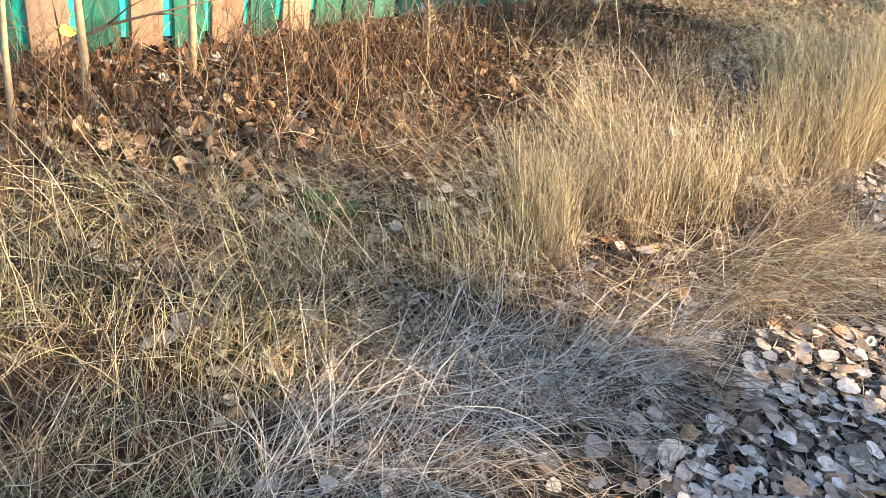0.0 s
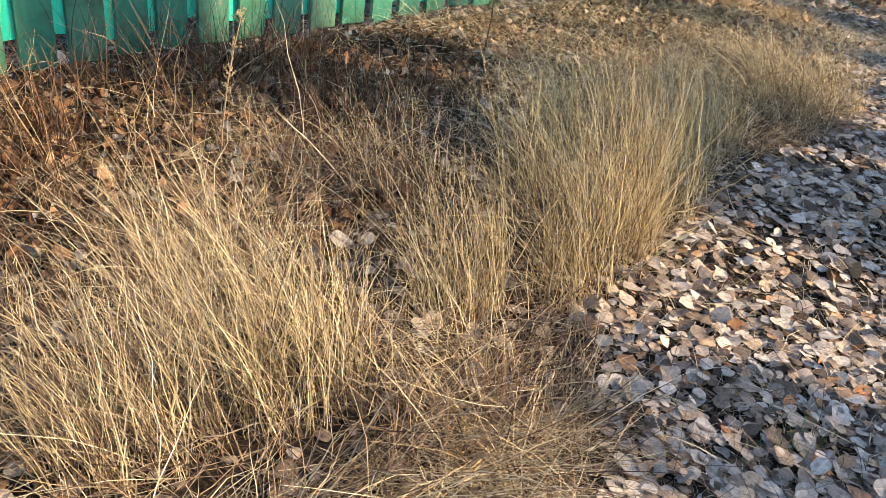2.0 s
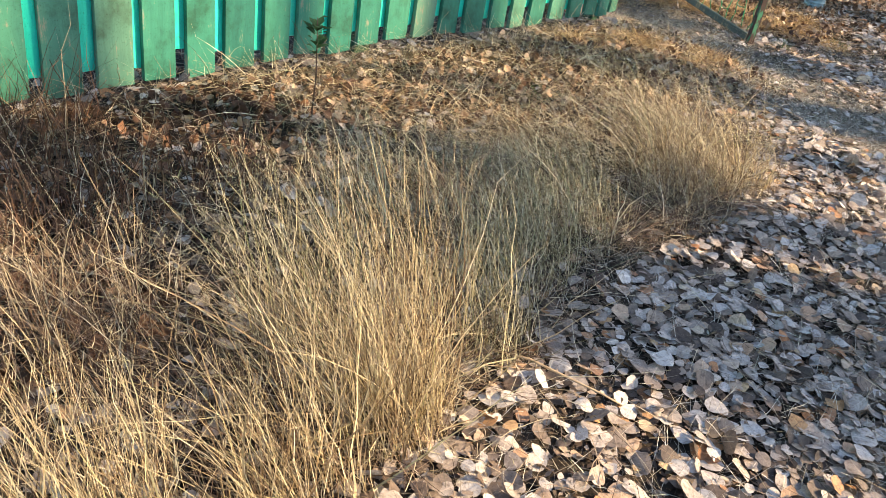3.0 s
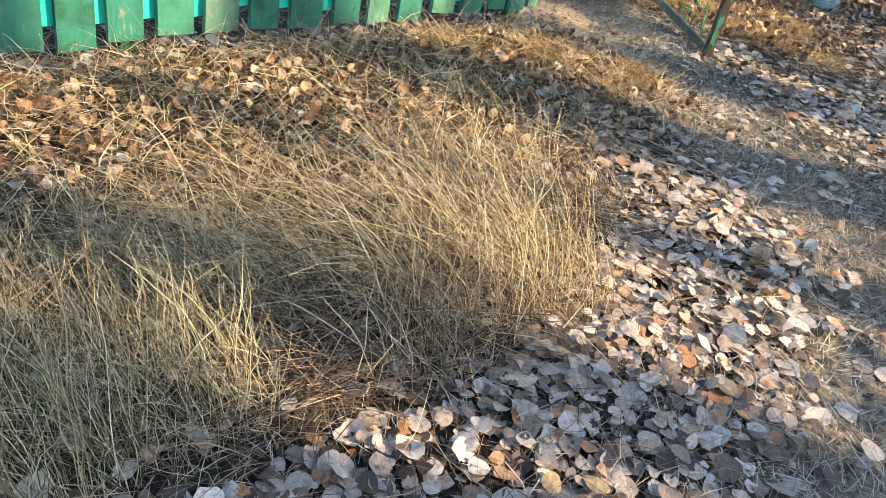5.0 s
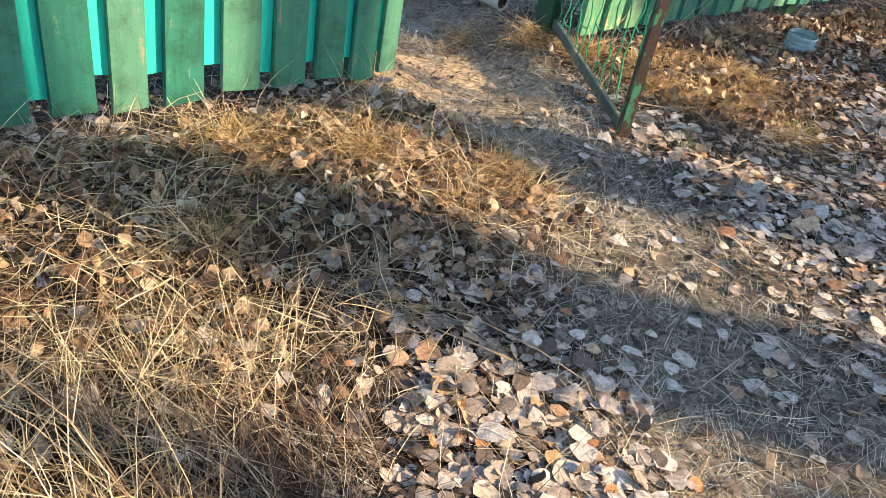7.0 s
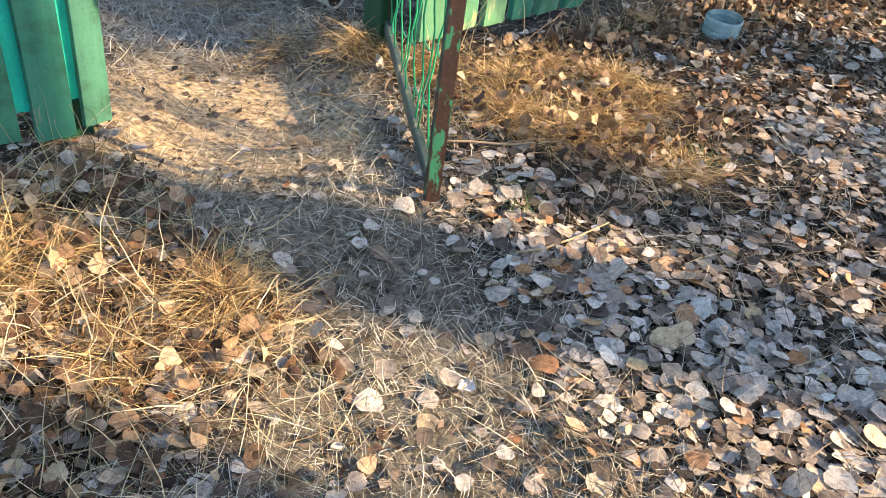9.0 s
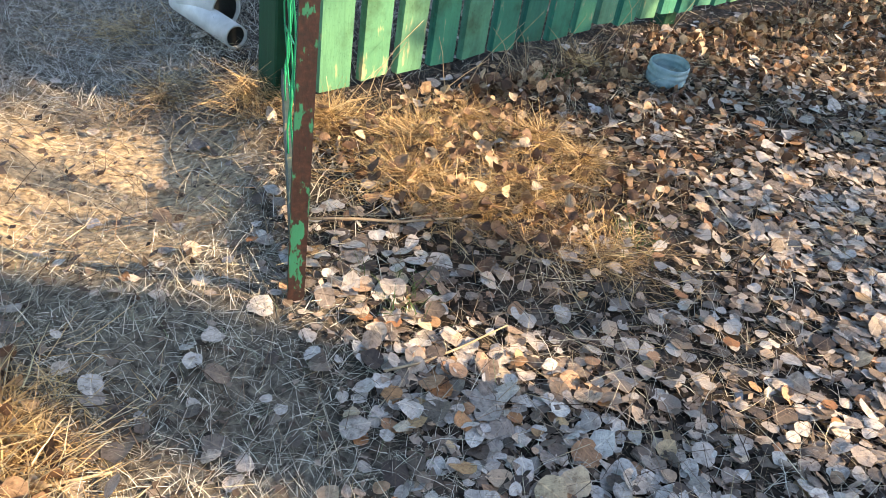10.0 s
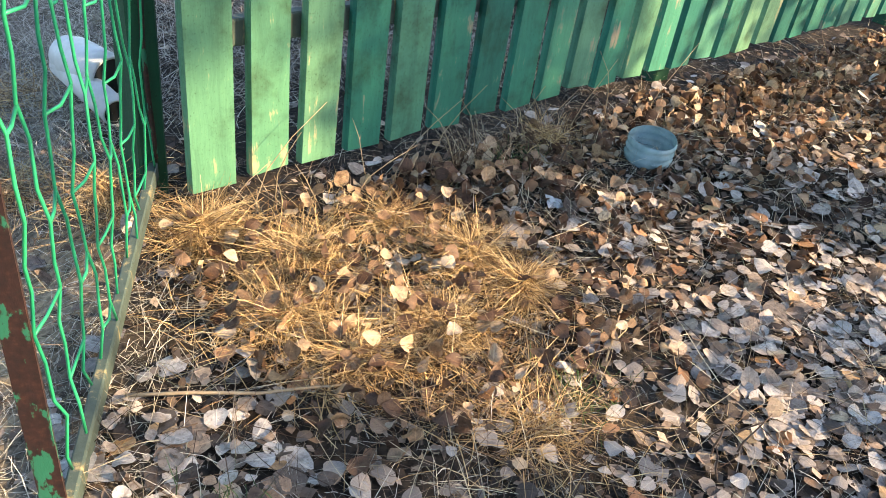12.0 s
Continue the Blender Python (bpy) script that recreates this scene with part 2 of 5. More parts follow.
LEAFC = [(0.0, (0.045, 0.032, 0.026)), (0.14, (0.15, 0.115, 0.09)), (0.36, (0.29, 0.245, 0.21)), (0.58, (0.42, 0.375, 0.335)), (0.76, (0.49, 0.455, 0.42)), (0.86, (0.42, 0.305, 0.21)), (0.93, (0.30, 0.135, 0.055)), (0.96, (0.42, 0.30, 0.16)), (1.0, (0.57, 0.545, 0.51))]
M_LEAF = leaf_material("fallen_leaf", LEAFC)
M_LEAF_ONE = leaf_material("fallen_leaf_single", LEAFC, by="object")
M_BITS = leafy_material("leaf_crumbs", [(0.0, (0.025, 0.017, 0.012)), (0.4, (0.085, 0.06, 0.044)), (0.75, (0.20, 0.15, 0.115)), (1.0, (0.38, 0.31, 0.25))], translucent=0.05, grain=70)
M_LEAF_BROWN = leaf_material("brown_litter", [(0.0, (0.05, 0.026, 0.016)), (0.35, (0.11, 0.062, 0.038)), (0.65, (0.23, 0.145, 0.085)), (0.85, (0.38, 0.265, 0.165)), (1.0, (0.46, 0.37, 0.27))], translucent=0.15)
M_WEED = leafy_material("dead_brown_weed", [(0.0, (0.03, 0.016, 0.01)), (0.5, (0.085, 0.045, 0.026)), (0.82, (0.2, 0.105, 0.055)), (1.0, (0.38, 0.26, 0.16))], translucent=0.15, grain=30)
M_GREEN = leafy_material("green_leaf", [(0.0, (0.03, 0.07, 0.025)), (0.6, (0.06, 0.12, 0.04)), (1.0, (0.14, 0.18, 0.06))], translucent=0.3)
M_TWIG = plain_material("dark_twig", (0.05, 0.032, 0.022), (0.13, 0.085, 0.06), 60, 0.8)
M_STALK = plain_material("dry_stalk", (0.24, 0.17, 0.10), (0.42, 0.32, 0.20), 40, 0.8)
M_BARK = plain_material("poplar_bark", (0.07, 0.06, 0.05), (0.24, 0.21, 0.17), 9, 0.9, 0.8)
M_BOARD = paint_material("old_green_paint", [(0.0, (0.012, 0.10, 0.08)), (0.35, (0.025, 0.16, 0.115)), (0.65, (0.04, 0.175, 0.12)), (0.85, (0.06, 0.185, 0.13)), (1.0, (0.09, 0.195, 0.138))], (0.26, 0.22, 0.16), 0.09, 0.7)
# Lighter copy of the green paint: sunlight put into the board colour.
M_BOARD_LIT = paint_material("lit_green_paint", [(0.0, (0.055, 0.18, 0.105)), (0.5, (0.085, 0.22, 0.13)), (1.0, (0.12, 0.25, 0.15))], (0.42, 0.36, 0.2), 0.11, 0.7)
M_TEAL = paint_material("bright_teal_paint", [(0.0, (0.015, 0.42, 0.33)), (0.6, (0.015, 0.56, 0.43)), (1.0, (0.03, 0.62, 0.42))], (0.3, 0.24, 0.16), 0.04, 0.25)
M_BARE = paint_material("bare_board", [(0.0, (0.29, 0.185, 0.13)), (1.0, (0.36, 0.25, 0.18))], (0.3, 0.22, 0.16), 0.12)
M_POSTGREEN = paint_material("dark_green_paint", [(0.0, (0.006, 0.045, 0.022)), (1.0, (0.008, 0.055, 0.028))], (0.1, 0.08, 0.05), 0.03, 0.3)
M_RUST = rust_material()
M_NET = plain_material("green_plastic_net", (0.008, 0.16, 0.085), (0.03, 0.36, 0.15), 9, 0.4, 0.1)
M_PIPE = plain_material("white_pipe", (0.42, 0.42, 0.40), (0.66, 0.66, 0.64), 12, 0.5, 0.15)
M_BLACK = plain_material("black_iron_and_shade", (0.012, 0.012, 0.012), (0.03, 0.03, 0.03), 20, 0.8)
M_RAILGREY = paint_material("grey_green_rail", [(0.0, (0.045, 0.065, 0.058)), (1.0, (0.065, 0.085, 0.072))], (0.3, 0.24, 0.12), 0.11)
M_BOTTLE = bottle_material()
M_YELLOW = plain_material("yellow_leaf", (0.6, 0.5, 0.03), (0.75, 0.66, 0.08), 30, 0.6)
M_PALE = plain_material("pale_scrap_surface", (0.42, 0.41, 0.42), (0.6, 0.59, 0.6), 30, 0.7)


# ---- mesh helpers ----
def mesh_from(name, verts, faces, mat):
    me = bpy.data.meshes.new(name)
    me.from_pydata(verts, [], faces)
    me.materials.append(mat)
    return me


def np_mesh(name, verts, polys, mat, smooth_shade=False, leafco=None):
    """A mesh out of arrays: verts (n, 3), polys (m, k)."""
    me = bpy.data.meshes.new(name)
    k = polys.shape[1]
    me.vertices.add(len(verts))
    me.vertices.foreach_set("co", np.ascontiguousarray(verts, dtype=np.float32).ravel())
    me.loops.add(polys.size)
    me.loops.foreach_set("vertex_index", np.ascontiguousarray(polys, dtype=np.int32).ravel())
    me.polygons.add(len(polys))
    me.polygons.foreach_set("loop_start", np.arange(0, polys.size, k, dtype=np.int32))
    me.materials.append(mat)
    me.update(calc_edges=True)
    me.validate()
    if smooth_shade:
        me.polygons.foreach_set("use_smooth", np.ones(len(polys), dtype=bool))
    if leafco is not None:
        own = me.attributes.new("leafco", "FLOAT_VECTOR", "POINT")
        own.data.foreach_set("vector", np.ascontiguousarray(leafco, dtype=np.float32).ravel())
    return me


def part(name, bm, mat, parent=None, label=""):
    me = bpy.data.meshes.new(name)
    bm.to_mesh(me)
    bm.free()
    me.materials.append(mat)
    ob = new(name, me)
    if parent:
        ob.parent = parent
    return tagged(ob, label)


def box_bm(sx, sy, sz, bevel=0.003, m=None):
    bm = bmesh.new()
    bmesh.ops.create_cube(bm, size=1, matrix=Matrix.Diagonal((sx, sy, sz, 1)))
    if bevel:
        bmesh.ops.bevel(bm, geom=bm.edges[:], offset=bevel, segments=1, affect="EDGES")
    if m is not None:
        bm.transform(m)
    return bm


def tube(bm, pts, radii, sides=6):
    pts = [Vector(p) for p in pts]
    if not isinstance(radii, (list, tuple)):
        radii = [radii] * len(pts)
    rings = []
    for i, p in enumerate(pts):
        d = (pts[min(i + 1, len(pts) - 1)] - pts[max(i - 1, 0)]).normalized()
        a = d.orthogonal().normalized() if i == 0 else (a - d * a.dot(d)).normalized()
        b = d.cross(a)
        rings.append([bm.verts.new(p + (a * math.cos(2 * math.pi * k / sides) + b * math.sin(2 * math.pi * k / sides)) * radii[i]) for k in range(sides)])
    for r0, r1 in zip(rings, rings[1:]):
        for k in range(sides):
            bm.faces.new((r0[k], r0[(k + 1) % sides], r1[(k + 1) % sides], r1[k])).smooth = True
    bm.faces.new(rings[0][::-1])
    bm.faces.new(rings[-1])
    return bm


def ground_z(x, y):
    return float(gz(np.array([x]), np.array([y]))[0])


# ---- ground: one sheet out to the horizon ----
def ground():
    def axis(lo, hi, step):
        core = np.arange(lo, hi + step / 2, step)
        out, d, v = [], step, 0.0
        while v < 400:
            d *= 1.25
            v += d
            out.append(v)
        out = np.array(out)
        return np.concatenate([(core[0] - out)[::-1], core, core[-1] + out])

    xs, ys = axis(-3.0, 10.0, 0.05), axis(-1.0, 12.0, 0.05)
    X, Y = np.meshgrid(xs, ys)
    Z = gz(X.ravel(), Y.ravel())
    V = np.stack([X.ravel(), Y.ravel(), Z], 1)
    nx, ny = len(xs), len(ys)
    i = (np.arange(ny - 1)[:, None] * nx + np.arange(nx - 1)[None, :]).ravel()
    F = np.stack([i, i + 1, i + 1 + nx, i + nx], 1)
    me = np_mesh("ground", V, F, M_SOIL, True)
    dust = me.attributes.new("dust", "FLOAT", "POINT")
    x, y = V[:, 0], V[:, 1]
    dust.data.foreach_set("value", np.clip(smooth(0.6, 0.2, path_dist(x, y) + 0.08 * wobble(x, y, 8.0, 5.0)), 0, 1).astype(np.float32))
    s, o = np_so(x, y)
    # Oval of sandy ground, coloured brighter where the sun patch falls.
    bare = smooth(0.75, 0.35, np.hypot((s - 7.72) / 0.75, (o + 0.12) / 0.95) + 0.12 * wobble(x, y, 7.0, 15.0))
    sunlit_sand = me.attributes.new("sunlit_sand", "FLOAT", "POINT")
    sunlit_sand.data.foreach_set("value", bare.astype(np.float32))
    ob = new("ground", me)
    return tagged(ob, "trodden grey-brown earth under dry grass and leaves", "ground", kind="structure")


ground()


# ---- fence ----
def plank(name, s0, s1, o, z0, z1, mat, parent, thick=0.022, lean=0.0):
    """One upright board between s0 and s1 with worn, slightly uneven ends."""
    w, h = s1 - s0, z1 - z0
    bm = bmesh.new()
    nz = 5
    cols = []
    for k in range(nz + 1):
        f = k / nz
        z = h * f
        dz = random.uniform(-0.006, 0.006) if k in (0, nz) else 0
        j = random.uniform(-0.002, 0.002)
        row = []
        for (a, b) in ((-w / 2, 0.0), (-w / 2 + 0.004, thick / 2), (w / 2 - 0.004, thick / 2), (w / 2, 0.0), (w / 2 - 0.002, -thick / 2), (-w / 2 + 0.002, -thick / 2)):
            tilt = dz * (a / w * 2)
            row.append(bm.verts.new((a + j, -b, z + tilt)))
        cols.append(row)
    for r0, r1 in zip(cols, cols[1:]):
        for k in range(6):
            bm.faces.new((r0[k], r0[(k + 1) % 6], r1[(k + 1) % 6], r1[k]))
    bm.faces.new(cols[0][::-1])
    bm.faces.new(cols[-1])
    ob = part(name, bm, mat, parent)
    p = so((s0 + s1) / 2, o, z0)
    ang = math.degrees(math.atan2(U.y, U.x))
    ob.matrix_world = Matrix.Translation(p) @ pose(0, 0, 0, lean, random.uniform(-0.7, 0.7), ang)
    return ob


def rail(name, s0, s1, o, z, parent, mat, hgt=0.07, th=0.035, o1=None):
    p0, p1 = so(s0, o, z), so(s1, o if o1 is None else o1, z)
    v = p1 - p0
    ob = part(name, box_bm(v.length, th, hgt, 0.004), mat, parent)
    ob.matrix_world = Matrix.Translation((p0 + p1) / 2) @ pose(0, 0, 0, 0, 0, math.degrees(math.atan2(v.y, v.x)))
    return ob


def post(name, s, o, z0, z1, parent, mat, w=0.1, d=0.08):
    ob = part(name, box_bm(w, d, z1 - z0, 0.006), mat, parent)
    ob.matrix_world = Matrix.Translation(so(s, o, (z0 + z1) / 2)) @ pose(0, 0, 0, 0, 0, math.degrees(math.atan2(U.y, U.x)))
    return ob


FENCE_TOP = 1.45


def bend(s):
    """The old fence bows towards the path at its far end."""
    return 0.22 * float(smooth(3.2, 0.6, np.array([s]))[0])


def fence_by_path():
    fence = tagged(new("board_fence"), "old green board fence with teal boards behind its gaps", "fence")
    boards = [(7.215, 7.295), (7.09, 7.195), (6.935, 7.055), (6.765, 6.897), (6.575, 6.718), (6.379, 6.515), (6.212, 6.329), (6.03, 6.168), (5.821, 5.978), (5.64, 5.771), (5.45, 5.596)]
    s = 5.41
    while s > -2.2:
        w = random.uniform(0.125, 0.15)
        boards.append((s - w, s))
        s -= w + random.uniform(0.03, 0.05)
    for i, (a, b) in enumerate(boards):
        m = (a + b) / 2
        mat = M_BOARD
        if 0.6 < m < 2.0 and i % 2 == 0:
            mat = M_BARE
        foot = float(np.interp(m, [0.0, 3.9, 5.4], [-0.02, 0.015, 0.055]))
        plank("board", a, b, bend(m), foot + random.uniform(-0.012, 0.014), FENCE_TOP + random.uniform(-0.02, 0.02), mat, fence)
    for (a, b), (c, d) in zip(boards, boards[1:]):
        m = (a + d) / 2
        foot = float(np.interp(m, [0.0, 3.9, 5.4], [-0.02, 0.015, 0.055]))
        plank("back_board", m - random.uniform(0.05, 0.06), m + random.uniform(0.05, 0.06), bend(m) - 0.0265, foot + random.uniform(0.05, 0.11), FENCE_TOP - random.uniform(0.0, 0.05), M_TEAL, fence)
    for z in (0.42, 1.18):
        rail("rail", 3.2, 7.26, -0.057, z, fence, M_POSTGREEN)
        rail("rail", -2.3, 0.6, 0.22 - 0.057, z, fence, M_POSTGREEN)
        rail("rail", 0.6, 3.2, 0.22 - 0.057, z, fence, M_POSTGREEN, o1=-0.057)
    for sp in (-2.0, 0.62, 3.2, 5.2, 7.22):
        post("fence_post", sp, bend(sp) - 0.12, -0.25, 1.35, fence, M_POSTGREEN)
    return fence


def fence_beyond_gate():
    fence = tagged(new("board_fence"), "green picket fence with open gaps and some lit-toned boards beside the gate", "fence")
    boards = [(8.462, 8.593), (8.634, 8.752), (8.79, 8.907), (8.945, 9.066)]
    s = 9.1
    while s < 17:
        w = random.uniform(0.112, 0.125)
        boards.append((s, s + w))
        s += w + random.uniform(0.03, 0.042)
    for i, (a, b) in enumerate(boards):
        m = (a + b) / 2
        foot = float(np.interp(m, [8.5, 10.0], [0.068, 0.1]))
        # Boards that stand in sun get the lighter, lit copy of the paint.
        mat = M_BOARD_LIT if i < 3 or i in (11, 16, 17) else M_BOARD
        plank("board", a, b, -0.09, foot + random.uniform(-0.01, 0.015), FENCE_TOP + random.uniform(-0.02, 0.02), mat, fence, 0.03)
    for z in (0.47, 1.2):
        rail("rail", 8.475, 17, -0.09 - 0.036, z, fence, M_RAILGREY)
    post("gate_post", 8.425, -0.27, -0.25, 1.5, fence, M_POSTGREEN, 0.075, 0.11)
    for sp in (10.6, 12.8, 15.0, 16.9):
        post("fence_post", sp, -0.19, -0.25, 1.4, fence, M_POSTGREEN)
    return fence


fence_by_path()
fence_beyond_gate()


# ---- gate leaf of steel and netting, standing open ----
def gate():
    g = tagged(new("mesh_gate"), "open gate of rusty angle steel with green plastic netting", "gate")
    foot, hinge = Vector((4.546, 6.884, 0.0)), Vector((4.375, 7.955, 0.0))
    way = (hinge - foot).normalized()
    side = Vector((way.y, -way.x, 0))
    L = (hinge - foot).length
    turn = math.degrees(math.atan2(way.y, way.x))
    top = 1.38

    def angle_bar(name, p0, p1, a, b, w, mat, label=""):
        bm = bmesh.new()
        t = 0.006
        prof = [(0, 0), (w, 0), (w, t), (t, t), (t, w), (0, w)]
        rings = [[bm.verts.new(Vector(p) + a * x + b * y) for x, y in prof] for p in (p0, p1)]
        for k in range(6):
            bm.faces.new((rings[0][k], rings[0][(k + 1) % 6], rings[1][(k + 1) % 6], rings[1][k]))
        bm.faces.new(rings[0][::-1])
        bm.faces.new(rings[1])
        bmesh.ops.recalc_face_normals(bm, faces=bm.faces[:])
        return part(name, bm, mat, g, label)

    z0 = ground_z(foot.x, foot.y) + 0.005
    angle_bar("upright", foot - way * 0.02 - side * 0.022 + Vector((0, 0, z0)), foot - way * 0.02 - side * 0.022 + Vector((0, 0, top)), way, side, 0.038, M_RUST, "rust-red steel upright with flaking green paint")
    r0, r1 = foot + way * 0.03 + Vector((0, 0, z0 + 0.034)), hinge - way * 0.014 + Vector((0, 0, 0.085))
    v = r1 - r0
    ob = part("bottom_rail", box_bm(v.length, 0.024, 0.046, 0.004), M_RAILGREY, g, "grey-green bottom rail")
    ob.matrix_world = Matrix.Translation((r0 + r1) / 2) @ v.to_track_quat("X", "Z").to_matrix().to_4x4()
    angle_bar("top_rail", foot + way * 0.027 + Vector((0, 0, top - 0.04)), hinge - way * 0.012 + Vector((0, 0, top - 0.04)), side, Vector((0, 0, 1)), 0.036, M_RUST)
    bm = tube(bmesh.new(), [hinge + Vector((0.004 * math.sin(k * 1.7), 0.003 * math.cos(k), 0.02 + k * 0.136)) for k in range(11)], 0.009, 6)
    part("hinge_rod", bm, M_RUST, g, "thin rusty brown rod")
    for z in (0.35, 1.1):
        bm = tube(bmesh.new(), [hinge + Vector((-0.02, 0.0, z)), hinge + Vector((0.0, 0.03, z)), hinge + Vector((0.01, 0.045, z))], 0.008, 6)
        part("hinge_pin", bm, M_RUST, g)
    bm = box_bm(0.05, 0.03, 0.05, 0.006, Matrix.Translation(foot - side * 0.035 + way * 0.0 + Vector((0, 0, 0.86))))
    tube(bm, [foot - side * 0.05 + Vector((0, 0, 0.84)), foot - side * 0.085 + Vector((0, 0, 0.84)), foot - side * 0.085 + Vector((0, 0, 0.91)), foot - side * 0.05 + Vector((0, 0, 0.91))], 0.008, 6)
    part("latch", bm, M_BLACK, g, "black iron latch")

    rnd = random.Random(5)
    count = 11
    base = [0.06 + (L - 0.10) * i / (count - 1) for i in range(count)]
    step = 0.062

    def x_at(i, k):
        r = random.Random(i * 101 + k)
        sh = 0.018 if (i + k) % 2 == 0 else -0.018
        return base[i] + (sh if (k // 1) % 1 == 0 else 0) * 0.45 + r.uniform(-0.009, 0.009)

    rows = int((top - 0.14) / step)
    for i in range(count):
        pts = []
        for k in range(rows + 1):
            z = 0.085 + k * step
            d = x_at(i, k)
            p = foot + way * min(max(d, 0.035), L - 0.012) + side * (0.008 * math.sin(k * 0.9 + i * 2.0)) + Vector((0, 0, z))
            pts += [p]
        bm = tube(bmesh.new(), pts, 0.003, 5)
        part("net_strand", bm, M_NET, g)
    for i in range(count - 1):
        for k in range(1, rows, 1):
            if (k + 3 * i) % 5 == 0:
                z = 0.085 + k * step
                a, b = x_at(i, k), x_at(i + 1, k)
                p = [foot + way * min(max(d, 0.035), L - 0.012) + side * (0.008 * math.sin(k * 0.9 + j * 2.0)) + Vector((0, 0, z + dz)) for d, j, dz in ((a, i, 0), ((a + b) / 2, i + 0.5, -0.012), (b, i + 1, -0.004))]
                part("net_link", tube(bmesh.new(), p, 0.0029, 5), M_NET, g)
    return g


gate()


# ---- unseen trees and shrubs added beyond the path to cast the bands of shade ----
def sun_place(X, w):
    p = SUN_D * X + SUN_W * w
    return p.x, p.y


# Unseen trunk, added so that its shadow falls along w.
def poplar(X, w, r, h=9.0, seed=1, limb_r=1.0):
    rnd = random.Random(seed)
    x, y = sun_place(X, w)
    z = ground_z(x, y)
    t = tagged(new("shade_poplar"), "unseen bare poplar added to cast a band of shade", "tree", "poplars by the path")
    t.location = (x, y, z)
    pts = [(0.02 * math.sin(k * 1.3 + seed), 0.02 * math.cos(k + seed), -0.2 + h * k / 9) for k in range(10)]
    bm = tube(bmesh.new(), pts, [r * (1.12 if k == 0 else 1.0 - 0.018 * k if k < 7 else 0.6 - 0.15 * (k - 7)) for k in range(10)], 14)
    part("trunk", bm, M_BARK, t)
    for i in range(7):
        a = rnd.uniform(0, 6.28)
        zz = h * rnd.uniform(0.78, 0.97)
        d = Vector((math.cos(a), math.sin(a), 1.2))
        p0 = Vector((0, 0, zz))
        lim = [p0 + d * (0.35 * k) + Vector((rnd.uniform(-.05, .05), rnd.uniform(-.05, .05), 0.05 * k * k)) for k in range(5)]
        part("limb", tube(bmesh.new(), lim, [limb_r * q for q in (0.08, 0.06, 0.045, 0.03, 0.012)], 6), M_BARK, t)
    return t


def bough(t, X, w, w0, w1, z0, z1, seed):
    """An unseen leafy bough added to the tree t to cast shade, reaching across from w0 to w1 between two heights."""
    rng = np.random.default_rng(seed)
    zc = (z0 + z1) / 2
    limb = part("limb", tube(bmesh.new(), [(0, 0, zc - 0.5), tuple(SUN_W * ((w0 - w) * 0.9) + Vector((0, 0, zc - 0.15))), tuple(SUN_W * (w1 - w) + Vector((0, 0, zc + 0.1)))], [0.07, 0.04, 0.01], 6), M_BARK, t)
    n = int(400 * (w1 - w0) * (z1 - z0) / 0.4)
    a, zz, dep = rng.uniform(w0 - w, w1 - w, n), rng.uniform(z0, z1, n) + rng.normal(0, 0.04, n), rng.normal(0, 0.12, n)
    c = np.stack([SUN_W.x * a + SUN_D.x * dep, SUN_W.y * a + SUN_D.y * dep, zz], 1)
    d1 = rng.normal(size=(n, 3))
    d1 /= np.linalg.norm(d1, axis=1)[:, None]
    d2 = np.cross(d1, rng.normal(size=(n, 3)))
    d2 /= np.linalg.norm(d2, axis=1)[:, None]
    L = rng.uniform(0.04, 0.07, n)[:, None]
    V = np.stack([c - d1 * L, c + d2 * L * 0.6, c + d1 * L, c - d2 * L * 0.6], 1).reshape(-1, 3)
    ob = new("foliage", np_mesh("foliage", V, np.arange(4 * n).reshape(-1, 4), M_GREEN))
    ob.parent = limb


def shrub(X, w0, w1, h, seed, density=850):
    """An unseen leafy shrub added to cast shade: stems and many small leaves, its top uneven."""
    rng = np.random.default_rng(seed)
    x, y = sun_place(X, (w0 + w1) / 2)
    z = ground_z(x, y)
    t = tagged(new("shrub"), "unseen leafy shrub added on the sunny side to shade the path", "shrub", "shrubs by the path")
    t.location = (x, y, z)
    half = (w1 - w0) / 2
    bm = bmesh.new()
    for i in range(9):
        a = rng.uniform(-half * 0.8, half * 0.8)
        b = SUN_W * a
        tube(bm, [b * 0.3 + Vector((0, 0, -0.1)), b * 0.7 + Vector((0, 0, h * 0.45)), b + Vector((0, 0, h * 0.9))], [0.03, 0.02, 0.006], 5)
    part("stem", bm, M_TWIG, t)
    n = int(density * 2 * half * h)
    a = rng.uniform(-half, half, n)
    zz = rng.uniform(0.05, 1.0, n) * (h + 0.10 * np.sin(a * 9 + seed) + 0.06 * rng.normal(size=n))
    dep = rng.normal(0, 0.22, n)
    c = np.stack([SUN_W.x * a + SUN_D.x * dep, SUN_W.y * a + SUN_D.y * dep, zz], 1)
    d1 = rng.normal(size=(n, 3))
    d1 /= np.linalg.norm(d1, axis=1)[:, None]
    d2 = np.cross(d1, rng.normal(size=(n, 3)))
    d2 /= np.linalg.norm(d2, axis=1)[:, None]
    L = rng.uniform(0.05, 0.09, n)[:, None]
    V = np.stack([c - d1 * L, c + d2 * L * 0.5, c + d1 * L, c - d2 * L * 0.5], 1).reshape(-1, 3)
    ob = new("foliage", np_mesh("foliage", V, np.arange(4 * n).reshape(-1, 4), M_GREEN))
    ob.parent = t
    return t


